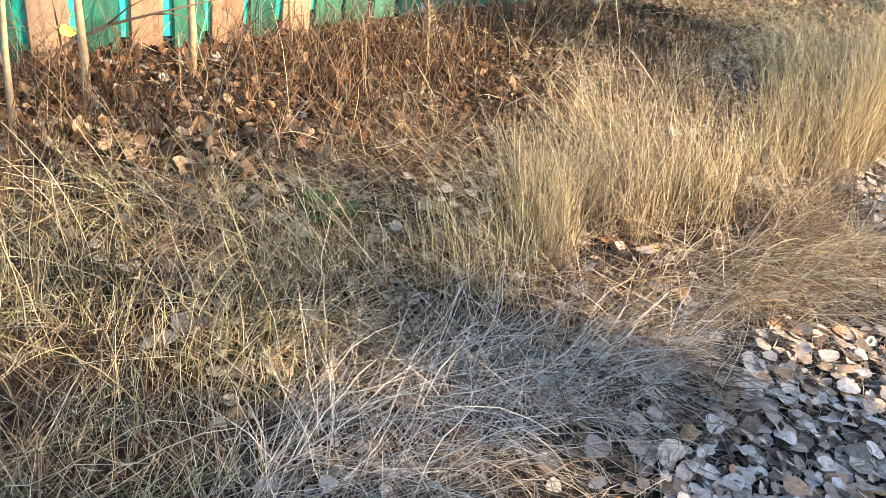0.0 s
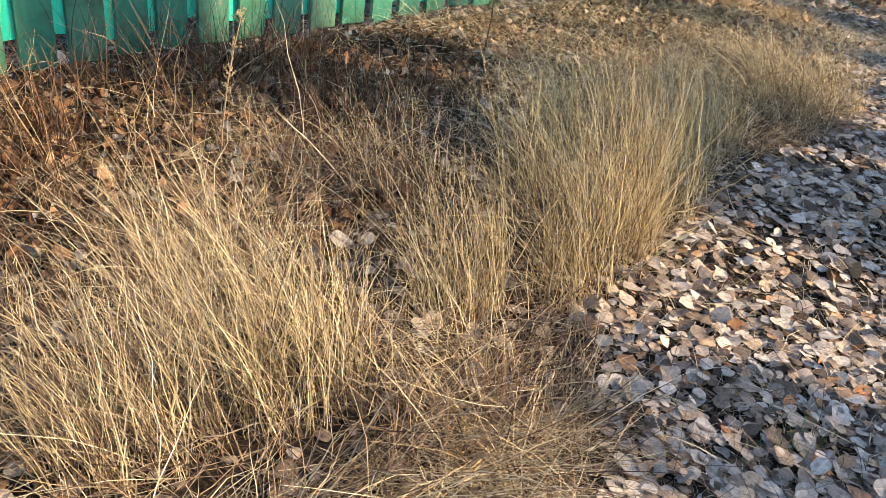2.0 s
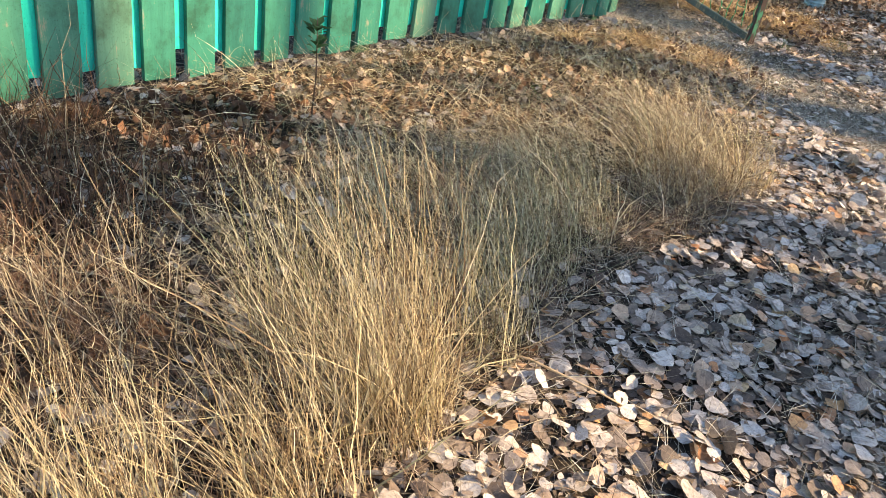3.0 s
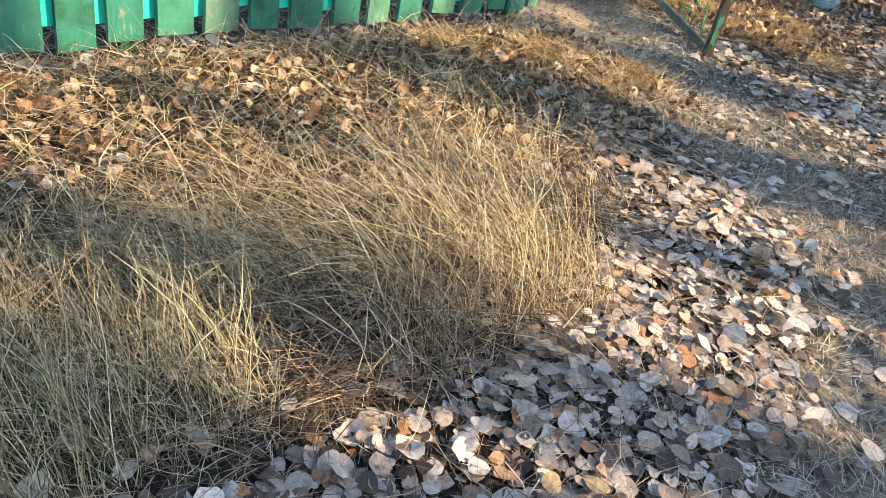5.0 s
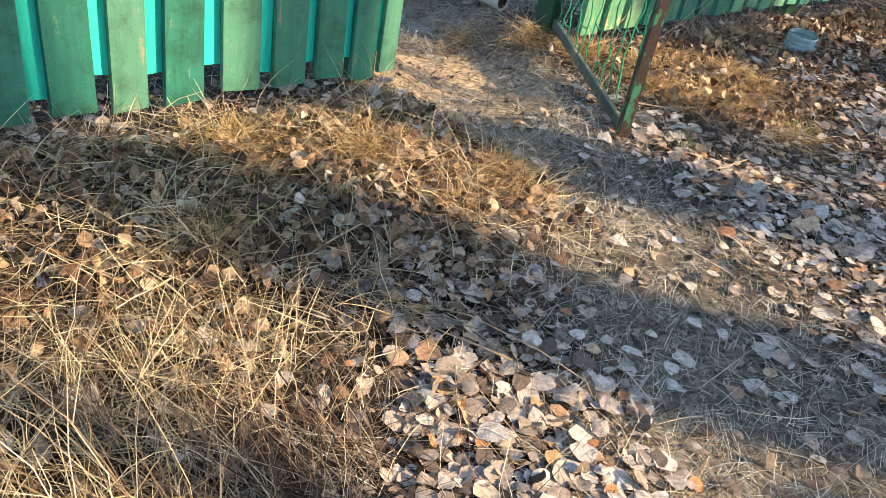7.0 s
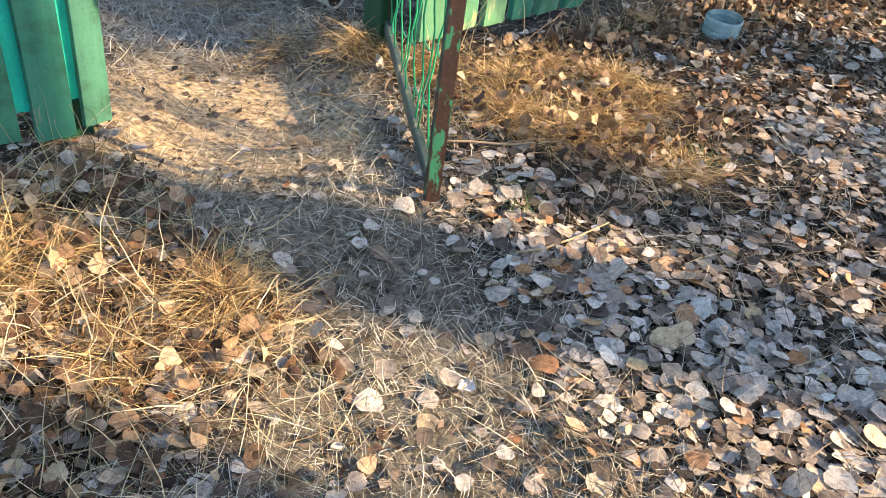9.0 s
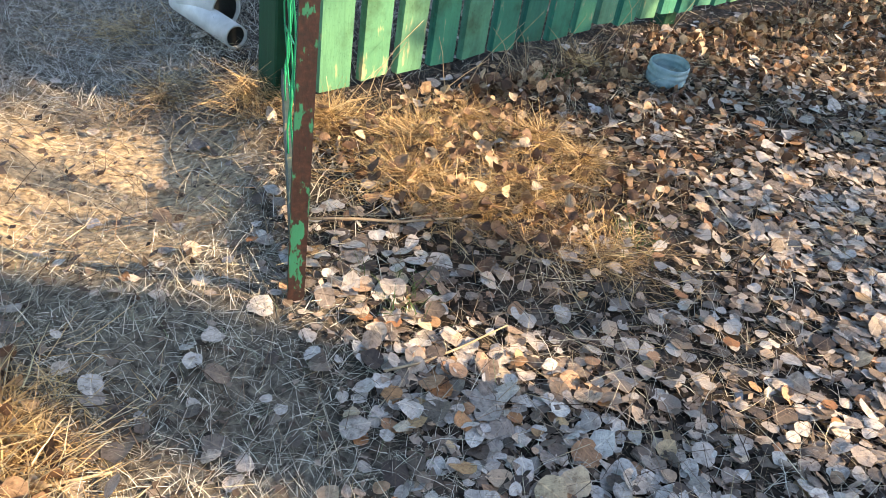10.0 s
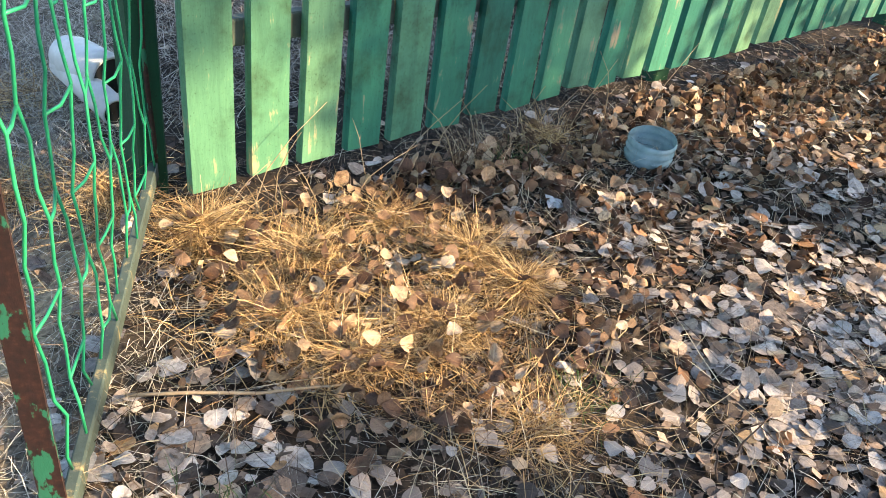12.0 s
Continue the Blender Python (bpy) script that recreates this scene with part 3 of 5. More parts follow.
# Places and widths of these added casters follow the wanted shade bands.
for i, (X, w, r) in enumerate([(12.5, 6.485, 0.30), (12.0, 7.41, 0.235), (11.0, 1.45, 0.55), (11.5, 0.3, 0.65), (12.0, 9.55, 0.2), (14.0, 4.85, 0.2), (13.5, 5.66, 0.1), (13.0, 4.2, 0.37)]):
    tree = poplar(X, w, r, 15.0 if i == 7 else 6.35 if i == 2 else 9.0 + 0.3 * i, i + 1)
    if i == 1:
        poplar(11.2, 7.92, 0.045, 6.2, 31, 0.3)
        poplar(11.4, 8.1, 0.04, 6.0, 32, 0.3)
        bough(tree, X, w, 7.84, 8.2, 4.3, 4.85, 21)
    if i == 4:
        bough(tree, X, w, 8.38, 9.0, 5.4, 7.3, 22)
        bough(tree, X, w, 9.0, 10.1, 4.5, 6.2, 23)
# Added shade casters: height sets the shadow's reach, density its depth.
for i, (X, a, b, h, d) in enumerate([(9.0, 3.55, 4.6, 3.5, 760), (9.0, 4.6, 6.15, 2.95, 760), (9.0, 2.14, 3.08, 4.1, 700), (9.0, 8.2, 8.98, 2.82, 270), (9.3, 8.95, 10.1, 4.3, 110), (9.2, 10.35, 11.6, 3.7, 220), (9.0, 11.9, 13.4, 3.5, 400)]):
    shrub(X, a, b, h, i + 3, d)


# ---- grass ----
def blades(name, base, az, length, lean, droop, width, mat, segs=4, parent=None):
    """Ribbons: from base, heading az, leaning by lean (radians from upright), drooping further by droop towards the tip."""
    n = len(base)
    k = np.arange(segs + 1) / segs
    ang = lean[:, None] + droop[:, None] * (k[None, :] ** 1.4)
    step = (length / segs)[:, None]
    hx = np.concatenate([np.zeros((n, 1)), np.cumsum(np.sin(ang[:, :-1]) * step, 1)], 1)
    hz = np.concatenate([np.zeros((n, 1)), np.cumsum(np.cos(ang[:, :-1]) * step, 1)], 1)
    ca, sa = np.cos(az)[:, None], np.sin(az)[:, None]
    sway = np.random.normal(0, 0.16, n)[:, None] * length[:, None] * k[None, :] ** 2
    kink = np.random.normal(0, 0.018, (n, segs + 1)) * length[:, None] * (k[None, :] > 0)
    side = sway + kink
    P = np.stack([base[:, 0:1] + hx * ca - side * sa, base[:, 1:2] + hx * sa + side * ca, base[:, 2:3] + hz + kink * 0.5], 2)
    floor = gz(P[:, :, 0].ravel(), P[:, :, 1].ravel()).reshape(n, -1) + 0.004
    P[:, 1:, 2] = np.maximum(P[:, 1:, 2], floor[:, 1:])
    tw = np.random.uniform(-0.9, 0.9, n)[:, None]
    wd = (width[:, None] * (1 - 0.75 * k[None, :] ** 1.5)) / 2
    S = np.stack([-np.sin(az)[:, None] * np.cos(tw) * wd, np.cos(az)[:, None] * np.cos(tw) * wd, np.sin(tw) * wd], 2)
    V = np.stack([P - S, P + S], 2).reshape(-1, 3)
    i0 = (np.arange(n)[:, None] * (segs + 1) * 2 + np.arange(segs)[None, :] * 2).ravel()
    F = np.stack([i0, i0 + 1, i0 + 3, i0 + 2], 1)
    ob = new(name, np_mesh(name, V, F, mat))
    if parent:
        ob.parent = parent
    return ob


rng = np.random.default_rng(11)


def edge_o(s):
    """How far the tall grass reaches from the fence."""
    return np.interp(s, [-1.0, 1.2, 1.9, 2.45, 2.85, 3.2, 4.4, 5.4, 6.2, 6.6, 7.2], [3.0, 2.74, 2.52, 2.72, 2.52, 2.12, 1.95, 1.9, 1.6, 0.9, 0.4])


def scatter(n, s0, s1, o0, o1):
    s, o = rng.uniform(s0, s1, n), rng.uniform(o0, o1, n)
    x = U.x * s + N.x * (o - 3.149)
    y = U.y * s + N.y * (o - 3.149)
    return s, o, x, y


def blade_tips(base, az, length, lean, droop, segs, f):
    """Where each blade has got to at the share f of its length, bent as in blades()."""
    n, k = len(base), np.arange(segs) / segs
    ang = lean[:, None] + droop[:, None] * (k[None, :] ** 1.4)
    part_of = np.clip(f[:, None] * segs - np.arange(segs)[None, :], 0, 1) * (length / segs)[:, None]
    hx, hz = (np.sin(ang) * part_of).sum(1), (np.cos(ang) * part_of).sum(1)
    return np.stack([base[:, 0] + hx * np.cos(az), base[:, 1] + hx * np.sin(az), base[:, 2] + hz], 1)


LEFT = math.atan2(0.25, -0.97)


def tuft(s, o, rs, ro, h, n, az, lean, droop, mat, heads, label, fan=0.45, name="grass_tuft"):
    """Fine stems out of one stool, combed one way, with loose airy seed heads on a share of them."""
    n = int(n * 0.72)
    th, q = rng.uniform(0, 6.283, n), np.sqrt(rng.uniform(0, 1, n))
    ds, do = rs * q * np.cos(th), ro * q * np.sin(th)
    x, y = so(s, o).x + U.x * ds + N.x * do, so(s, o).y + U.y * ds + N.y * do
    base = np.stack([x, y, gz(x, y)], 1)
    strand = rng.integers(0, 14, n)
    comb = rng.normal(0, fan * 1.3, 14)
    way = az + comb[strand] + rng.normal(0, 0.4, n)
    stray = rng.uniform(0, 1, n) < 0.16
    way = np.where(stray, rng.uniform(0, 6.283, n), way)
    bow = rng.normal(0.04, 0.2, 14)[strand]
    broken = rng.uniform(0, 1, n) < 0.15
    a = np.clip(np.abs(lean + bow + rng.normal(0, 0.22, n)) + np.where(broken, rng.uniform(0.3, 0.9, n), 0), 0.0, 1.45)
    b = np.clip(droop * rng.uniform(0.4, 1.5, n), 0.02, 1.9)
    L = h * np.where(rng.uniform(0, 1, n) < 0.35, rng.uniform(0.25, 0.6, n), rng.uniform(0.6, 1.08, n))
    ob = blades(name, base, way, L, a, b, rng.uniform(0.0011, 0.003, n) * np.where(rng.uniform(0, 1, n) < 0.06, 1.8, 1.0), mat, 6)
    tagged(ob, label, "grass tuft", "dry grass tufts", "stuff")
    k = np.nonzero((rng.uniform(0, 1, n) < heads) & (L > 0.6 * h))[0]
    if len(k):
        hairs = 16
        k = np.repeat(k, hairs)
        f = rng.uniform(0.72, 1.0, len(k))
        at = blade_tips(base[k], way[k], L[k], a[k], b[k], 6, f)
        m = len(k)
        blades("seed_heads", at, way[k] + rng.normal(0, 1.3, m), rng.uniform(0.015, 0.05, m) * (1.25 - f + 0.35), np.clip(a[k] + b[k] * 0.5 + rng.normal(0, 0.5, m), 0, 2.0), rng.uniform(0, 0.8, m), rng.uniform(0.0005, 0.0012, m), mat, 2, ob)
    return ob


TALL, LOW, HEAP = "tall straw-yellow tuft of dry grass with airy seed heads", "grey-green tuft of dry grass in the shade", "heap of bent straw-yellow grass beside the leaves"
TUFTS = [
    # the tall stand beside the bend of the leaves
    (3.58, 2.02, 0.15, 0.1, 0.66, 860, LEFT, 0.16, 0.25, M_STRAW, 0.45, TALL), (3.28, 2.06, 0.16, 0.10, 0.52, 480, LEFT, 0.16, 0.3, M_STRAW, 0.2, TALL),
    (2.95, 1.95, 0.15, 0.1, 0.42, 560, LEFT, 0.12, 0.35, M_STRAW, 0.2, TALL), (3.62, 1.68, 0.2, 0.14, 0.56, 400, LEFT, 0.2, 0.45, M_SAGE, 0.5, TALL),
    (3.98, 1.95, 0.13, 0.1, 0.5, 300, LEFT, 0.2, 0.4, M_SAGE, 0.5, TALL), (3.2, 1.4, 0.2, 0.15, 0.36, 220, LEFT, 0.3, 0.5, M_TAN, 0.4, TALL),
    # the shaded stand further on
    (4.3, 1.75, 0.22, 0.16, 0.4, 560, LEFT, 0.25, 0.6, M_SAGE, 0.35, LOW), (4.62, 1.7, 0.22, 0.16, 0.34, 620, LEFT, 0.3, 0.7, M_SAGE, 0.3, LOW), (4.15, 1.35, 0.25, 0.18, 0.36, 460, LEFT, 0.35, 0.7, M_SAGE, 0.35, LOW),
    (4.6, 1.3, 0.25, 0.16, 0.24, 460, LEFT, 0.5, 0.7, M_SAGE, 0.25, LOW), (4.95, 1.45, 0.2, 0.18, 0.3, 420, LEFT, 0.6, 0.7, M_SAGE, 0.2, LOW),
    # tan mass before it
    (2.07, 1.95, 0.2, 0.12, 0.46, 900, LEFT, 0.3, 0.45, M_TAN, 0.25, TALL), (2.42, 2.0, 0.18, 0.12, 0.46, 850, LEFT, 0.25, 0.45, M_STRAW, 0.25, TALL), (2.45, 1.55, 0.22, 0.16, 0.46, 620, LEFT, 0.5, 0.6, M_TAN, 0.4, TALL),
    (2.7, 2.2, 0.18, 0.12, 0.32, 360, LEFT, 0.4, 0.6, M_TAN, 0.2, TALL), (2.9, 1.15, 0.18, 0.14, 0.3, 150, LEFT, 0.4, 0.5, M_TAN, 0.4, TALL),
    # one bright tuft, and the grass in the first shade
    (1.64, 1.95, 0.14, 0.09, 0.44, 1300, LEFT, 0.10, 0.25, M_STRAW, 0.35, TALL), (1.32, 2.0, 0.18, 0.16, 0.36, 420, LEFT, 0.2, 0.5, M_SAGE, 0.25, LOW), (1.0, 1.75, 0.22, 0.18, 0.34, 460, LEFT + 0.6, 0.35, 0.6, M_SAGE, 0.25, LOW),
    (0.62, 1.95, 0.24, 0.2, 0.4, 560, LEFT + 2.6, 0.3, 0.7, M_SAGE, 0.25, LOW), (0.35, 1.55, 0.26, 0.22, 0.42, 560, LEFT + 2.4, 0.35, 0.7, M_SAGE, 0.25, LOW), (0.2, 2.15, 0.24, 0.2, 0.36, 420, LEFT + 2.8, 0.4, 0.7, M_SAGE, 0.25, LOW),
    (0.75, 1.35, 0.24, 0.18, 0.32, 360, LEFT + 1.5, 0.5, 0.7, M_SAGE, 0.2, LOW), (1.25, 1.3, 0.2, 0.12, 0.22, 160, LEFT, 0.7, 0.6, M_STRAW, 0.2, TALL),
    # the bent heap
    (5.45, 1.68, 0.34, 0.16, 0.6, 760, math.pi, 0.5, 1.1, M_STRAW, 0.12, HEAP), (5.2, 1.86, 0.26, 0.1, 0.32, 460, math.pi, 0.3, 0.6, M_TAN, 0.2, HEAP), (5.62, 1.84, 0.18, 0.1, 0.4, 420, math.pi, 0.2, 0.7, M_STRAW, 0.2, HEAP),
    (5.1, 1.5, 0.25, 0.16, 0.5, 420, math.pi + 0.2, 0.7, 0.9, M_STRAW, 0.1, HEAP), (5.75, 1.5, 0.2, 0.16, 0.36, 260, math.pi + 0.3, 0.6, 0.9, M_STRAW, 0.1, HEAP), (5.5, 1.55, 0.28, 0.14, 0.66, 420, math.pi + 0.2, 0.75, 0.85, M_STRAW, 0.05, HEAP, 0.18),
    # brown wisps at the foot of the far fence
    (9.45, 0.0, 0.16, 0.04, 0.16, 170, LEFT, 0.4, 0.6, M_TAN, 0.1, "low brown wisp of grass at the fence"), (9.2, 0.02, 0.15, 0.04, 0.13, 110, 0.5, 0.5, 0.6, M_UNDER, 0.1, "low brown wisp of grass at the fence"), (9.95, 0.0, 0.2, 0.04, 0.14, 140, LEFT, 0.5, 0.6, M_UNDER, 0.1, "low brown wisp of grass at the fence"),
]
for row in TUFTS:
    tuft(*row)


def swept(s, o, rs, ro, h, n, az, length, mat, label, fan=0.5):
    """Stems that lie flat, combed one way, in a low springy heap."""
    n = int(n * 0.6)
    th, q = rng.uniform(0, 6.283, n), np.sqrt(rng.uniform(0, 1, n))
    ds, do = rs * q * np.cos(th), ro * q * np.sin(th)
    x, y = so(s, o).x + U.x * ds + N.x * do, so(s, o).y + U.y * ds + N.y * do
    z = gz(x, y) + h * (1 - q * q) * rng.uniform(0, 1, n)
    n_ways = 30
    comb = rng.normal(0, fan * 1.9, n_ways)[rng.integers(0, n_ways, n)]
    ob = blades("flattened_grass", np.stack([x, y, z], 1), az + comb + rng.normal(0, 0.45, n), length * rng.uniform(0.4, 1.1, n), np.clip(rng.normal(1.15, 0.28, n), 0.3, 1.6), rng.uniform(0.0, 0.9, n), rng.uniform(0.0011, 0.0026, n), mat, 5)
    return tagged(ob, label, "grass", "flattened grass", "stuff")


for row in [(2.35, 2.38, 0.34, 0.2, 0.10, 1500, -0.75, 0.34, M_TAN, "tan dry grass pressed flat towards the leaves"), (2.0, 2.3, 0.28, 0.16, 0.08, 900, -1.0, 0.32, M_TAN, "tan dry grass pressed flat towards the leaves"),
            (0.85, 2.3, 0.45, 0.2, 0.07, 1700, 0.4, 0.36, M_PALESTRAW, "bleached grey grass lying flat beside the leaves"), (1.45, 2.4, 0.3, 0.14, 0.05, 800, -0.5, 0.3, M_PALESTRAW, "bleached grey grass lying flat beside the leaves"),
            (2.75, 2.35, 0.2, 0.12, 0.05, 500, -0.3, 0.28, M_STRAW, "yellow dry grass lying flat over leaves"),
            (5.0, 1.15, 0.4, 0.2, 0.07, 900, 3.0, 0.34, M_STRAW, "yellow dry grass lying flat before the fence"), (5.85, 1.2, 0.35, 0.2, 0.06, 650, 2.6, 0.3, M_STRAW, "yellow dry grass lying flat over leaves"),
            (1.55, 1.5, 0.4, 0.16, 0.05, 560, 3.0, 0.3, M_STRAW, "yellow dry grass lying flat over leaves")]:
    swept(*row)


MOUNDS = [(2.6, 2.4, 0.3, 0.05, 500), (1.7, 2.3, 0.3, 0.05, 500), (0.9, 2.0, 0.3, 0.08, 700),
          (8.45, 0.02, 0.15, 0.07, 1500), (8.6, 0.25, 0.22, 0.05, 1900), (8.45, 0.42, 0.2, 0.04, 1300), (8.98, 0.45, 0.13, 0.07, 1200), (9.02, 0.62, 0.12, 0.06, 900), (8.75, 0.62, 0.22, 0.035, 1500), (8.5, 0.62, 0.18, 0.05, 900), (8.9, 0.2, 0.15, 0.04, 700),
          (6.85, 0.5, 0.3, 0.06, 2200), (6.5, 0.3, 0.3, 0.05, 1500), (7.2, 0.8, 0.22, 0.05, 1300), (6.95, 0.85, 0.2, 0.04, 900), (6.2, 0.75, 0.25, 0.04, 700),
          (9.7, 0.02, 0.15, 0.06, 400), (8.3, -0.25, 0.16, 0.1, 800), (8.15, -0.55, 0.18, 0.06, 500), (8.3, -1.2, 0.3, 0.06, 500), (7.0, -0.35, 0.25, 0.06, 500), (8.75, 0.95, 0.3, 0.02, 800)]


def dry_mounds(root):
    """Low heaps of fine, matted straw, in the straw colour warmed as by sun."""
    B, A, L = [], [], []
    for (s, o, r, h, n) in MOUNDS:
        c = so(s, o)
        rr, th = r * rng.normal(0, 0.55, n), rng.uniform(0, 6.283, n)
        x, y = c.x + rr * np.cos(th), c.y + rr * np.sin(th)
        top = h * np.exp(-(rr / r) ** 2 * 1.5)
        B.append(np.stack([x, y, gz(x, y) + top * rng.uniform(0.1, 1, n)], 1))
        A.append(rng.uniform(0, 6.283, n))
        L.append(rng.uniform(0.04, 0.17, n))
    B, A, L = np.concatenate(B), np.concatenate(A), np.concatenate(L)
    n = len(A)
    blades("straw_heaps", B, A, L, rng.normal(1.32, 0.27, n), rng.normal(0.4, 0.3, n), rng.uniform(0.001, 0.0028, n), M_SUN_STRAW, 3, root)


def meadow():
    root = tagged(new("dry_grass"), "tangled straw-coloured dry grass along the fence", "grass", kind="stuff")
    # loose fine stems between the tufts
    s, o, x, y = scatter(9000, -1.2, 6.4, 0.25, 3.0)
    clump = wobble(x, y, 5.0, 4.0)
    keep = (o < edge_o(s) - 0.05 + 0.1 * wobble(x, y, 9.0, 6.0)) & (rng.uniform(0, 1, len(s)) < 0.1 + 0.5 * (clump > 0.15)) & (o > 1.0) & (s < 5.9)
    s, o, x, y = s[keep], o[keep], x[keep], y[keep]
    n = len(s)
    az = LEFT + 1.6 * wobble(x, y, 3.0, 21.0) + rng.normal(0, 0.4, n)
    tall = rng.uniform(0.1, 0.34, n) * np.where(s < 4.8, 1.0, 0.7)
    blades("stems", np.stack([x, y, gz(x, y)], 1), az, tall, np.abs(rng.normal(0.6, 0.35, n)), np.abs(rng.normal(0.5, 0.4, n)), rng.uniform(0.0011, 0.0026, n), M_TAN, 5, root)
    # brown dead weeds close to the fence
    s, o, x, y = scatter(5200, 0.3, 4.0, 0.12, 1.05)
    keep = wobble(x, y, 5.5, 17.0) > -0.2
    x, y = x[keep], y[keep]
    n = len(x)
    blades("dead_weeds", np.stack([x, y, gz(x, y)], 1), rng.uniform(0, 6.283, n), rng.uniform(0.1, 0.42, n), np.abs(rng.normal(0.4, 0.3, n)), np.abs(rng.normal(0.7, 0.5, n)), rng.uniform(0.0015, 0.005, n), M_WEED, 5, root)
    # pale thin stalks standing over the weeds
    s, o, x, y = scatter(300, 0.6, 3.6, 0.25, 1.3)
    n = len(x)
    blades("thin_stalks", np.stack([x, y, gz(x, y)], 1), rng.uniform(0, 6.283, n), rng.uniform(0.25, 0.55, n), np.abs(rng.normal(0.25, 0.2, n)), np.abs(rng.normal(0.35, 0.3, n)), rng.uniform(0.0014, 0.0032, n), M_TAN, 5, root)
    # matted, fallen stems
    s, o, x, y = scatter(90000, -1.2, 7.2, 0.1, 3.0)
    keep = (o < edge_o(s) + 0.06 * wobble(x, y, 11.0, 7.0)) & (rng.uniform(0, 1, len(s)) < 0.1 + 0.9 * smooth(0.8, 1.35, o)) & (rng.uniform(0, 1, len(s)) < np.where((s > 4.9) & (o < 1.0), 0.4, 1.0) * np.where((s > 5.75) & (o < 1.35), 0.3, 1.0)) & (rng.uniform(0, 1, len(s)) < np.clip(0.5 + 0.8 * wobble(x, y, 6.5, 14.0), 0.1, 1))
    x, y = x[keep], y[keep]
    n = len(x)
    az = 2.6 * wobble(x, y, 2.5, 23.0) + rng.normal(0, 0.6, n) + np.where(rng.uniform(0, 1, n) < 0.5, 0, math.pi)
    blades("matted_stems", np.stack([x, y, gz(x, y) + rng.uniform(0.0, 0.06, n)], 1), az, rng.uniform(0.08, 0.32, n), rng.normal(1.2, 0.22, n), rng.normal(0.35, 0.3, n), rng.uniform(0.0012, 0.0034, n), M_UNDER, 4, root)
    top = rng.uniform(0, 1, n) < 0.22
    x, y, az, n = x[top], y[top], az[top], int(top.sum())
    blades("upper_stems", np.stack([x, y, gz(x, y) + rng.uniform(0.03, 0.09, n)], 1), az + rng.normal(0, 0.4, n), rng.uniform(0.08, 0.34, n), rng.normal(1.2, 0.22, n), rng.normal(0.35, 0.3, n), rng.uniform(0.0009, 0.0024, n), M_TAN, 4, root)
    dry_mounds(root)
    s, o, x, y = scatter(24000, -0.5, 7.3, 0.08, 1.3)
    keep = rng.uniform(0, 1, len(s)) < np.where(s < 4.2, 0.08, np.where(s < 6.2, 0.75, 0.4))
    x, y = x[keep], y[keep]
    n = len(x)
    blades("fence_straw", np.stack([x, y, gz(x, y) + rng.uniform(0.02, 0.09, n)], 1), rng.uniform(0, 6.283, n), rng.uniform(0.05, 0.24, n), rng.normal(1.2, 0.3, n), rng.normal(0.4, 0.3, n), rng.uniform(0.0011, 0.0028, n), M_STRAW, 4, root)
    return root


meadow()


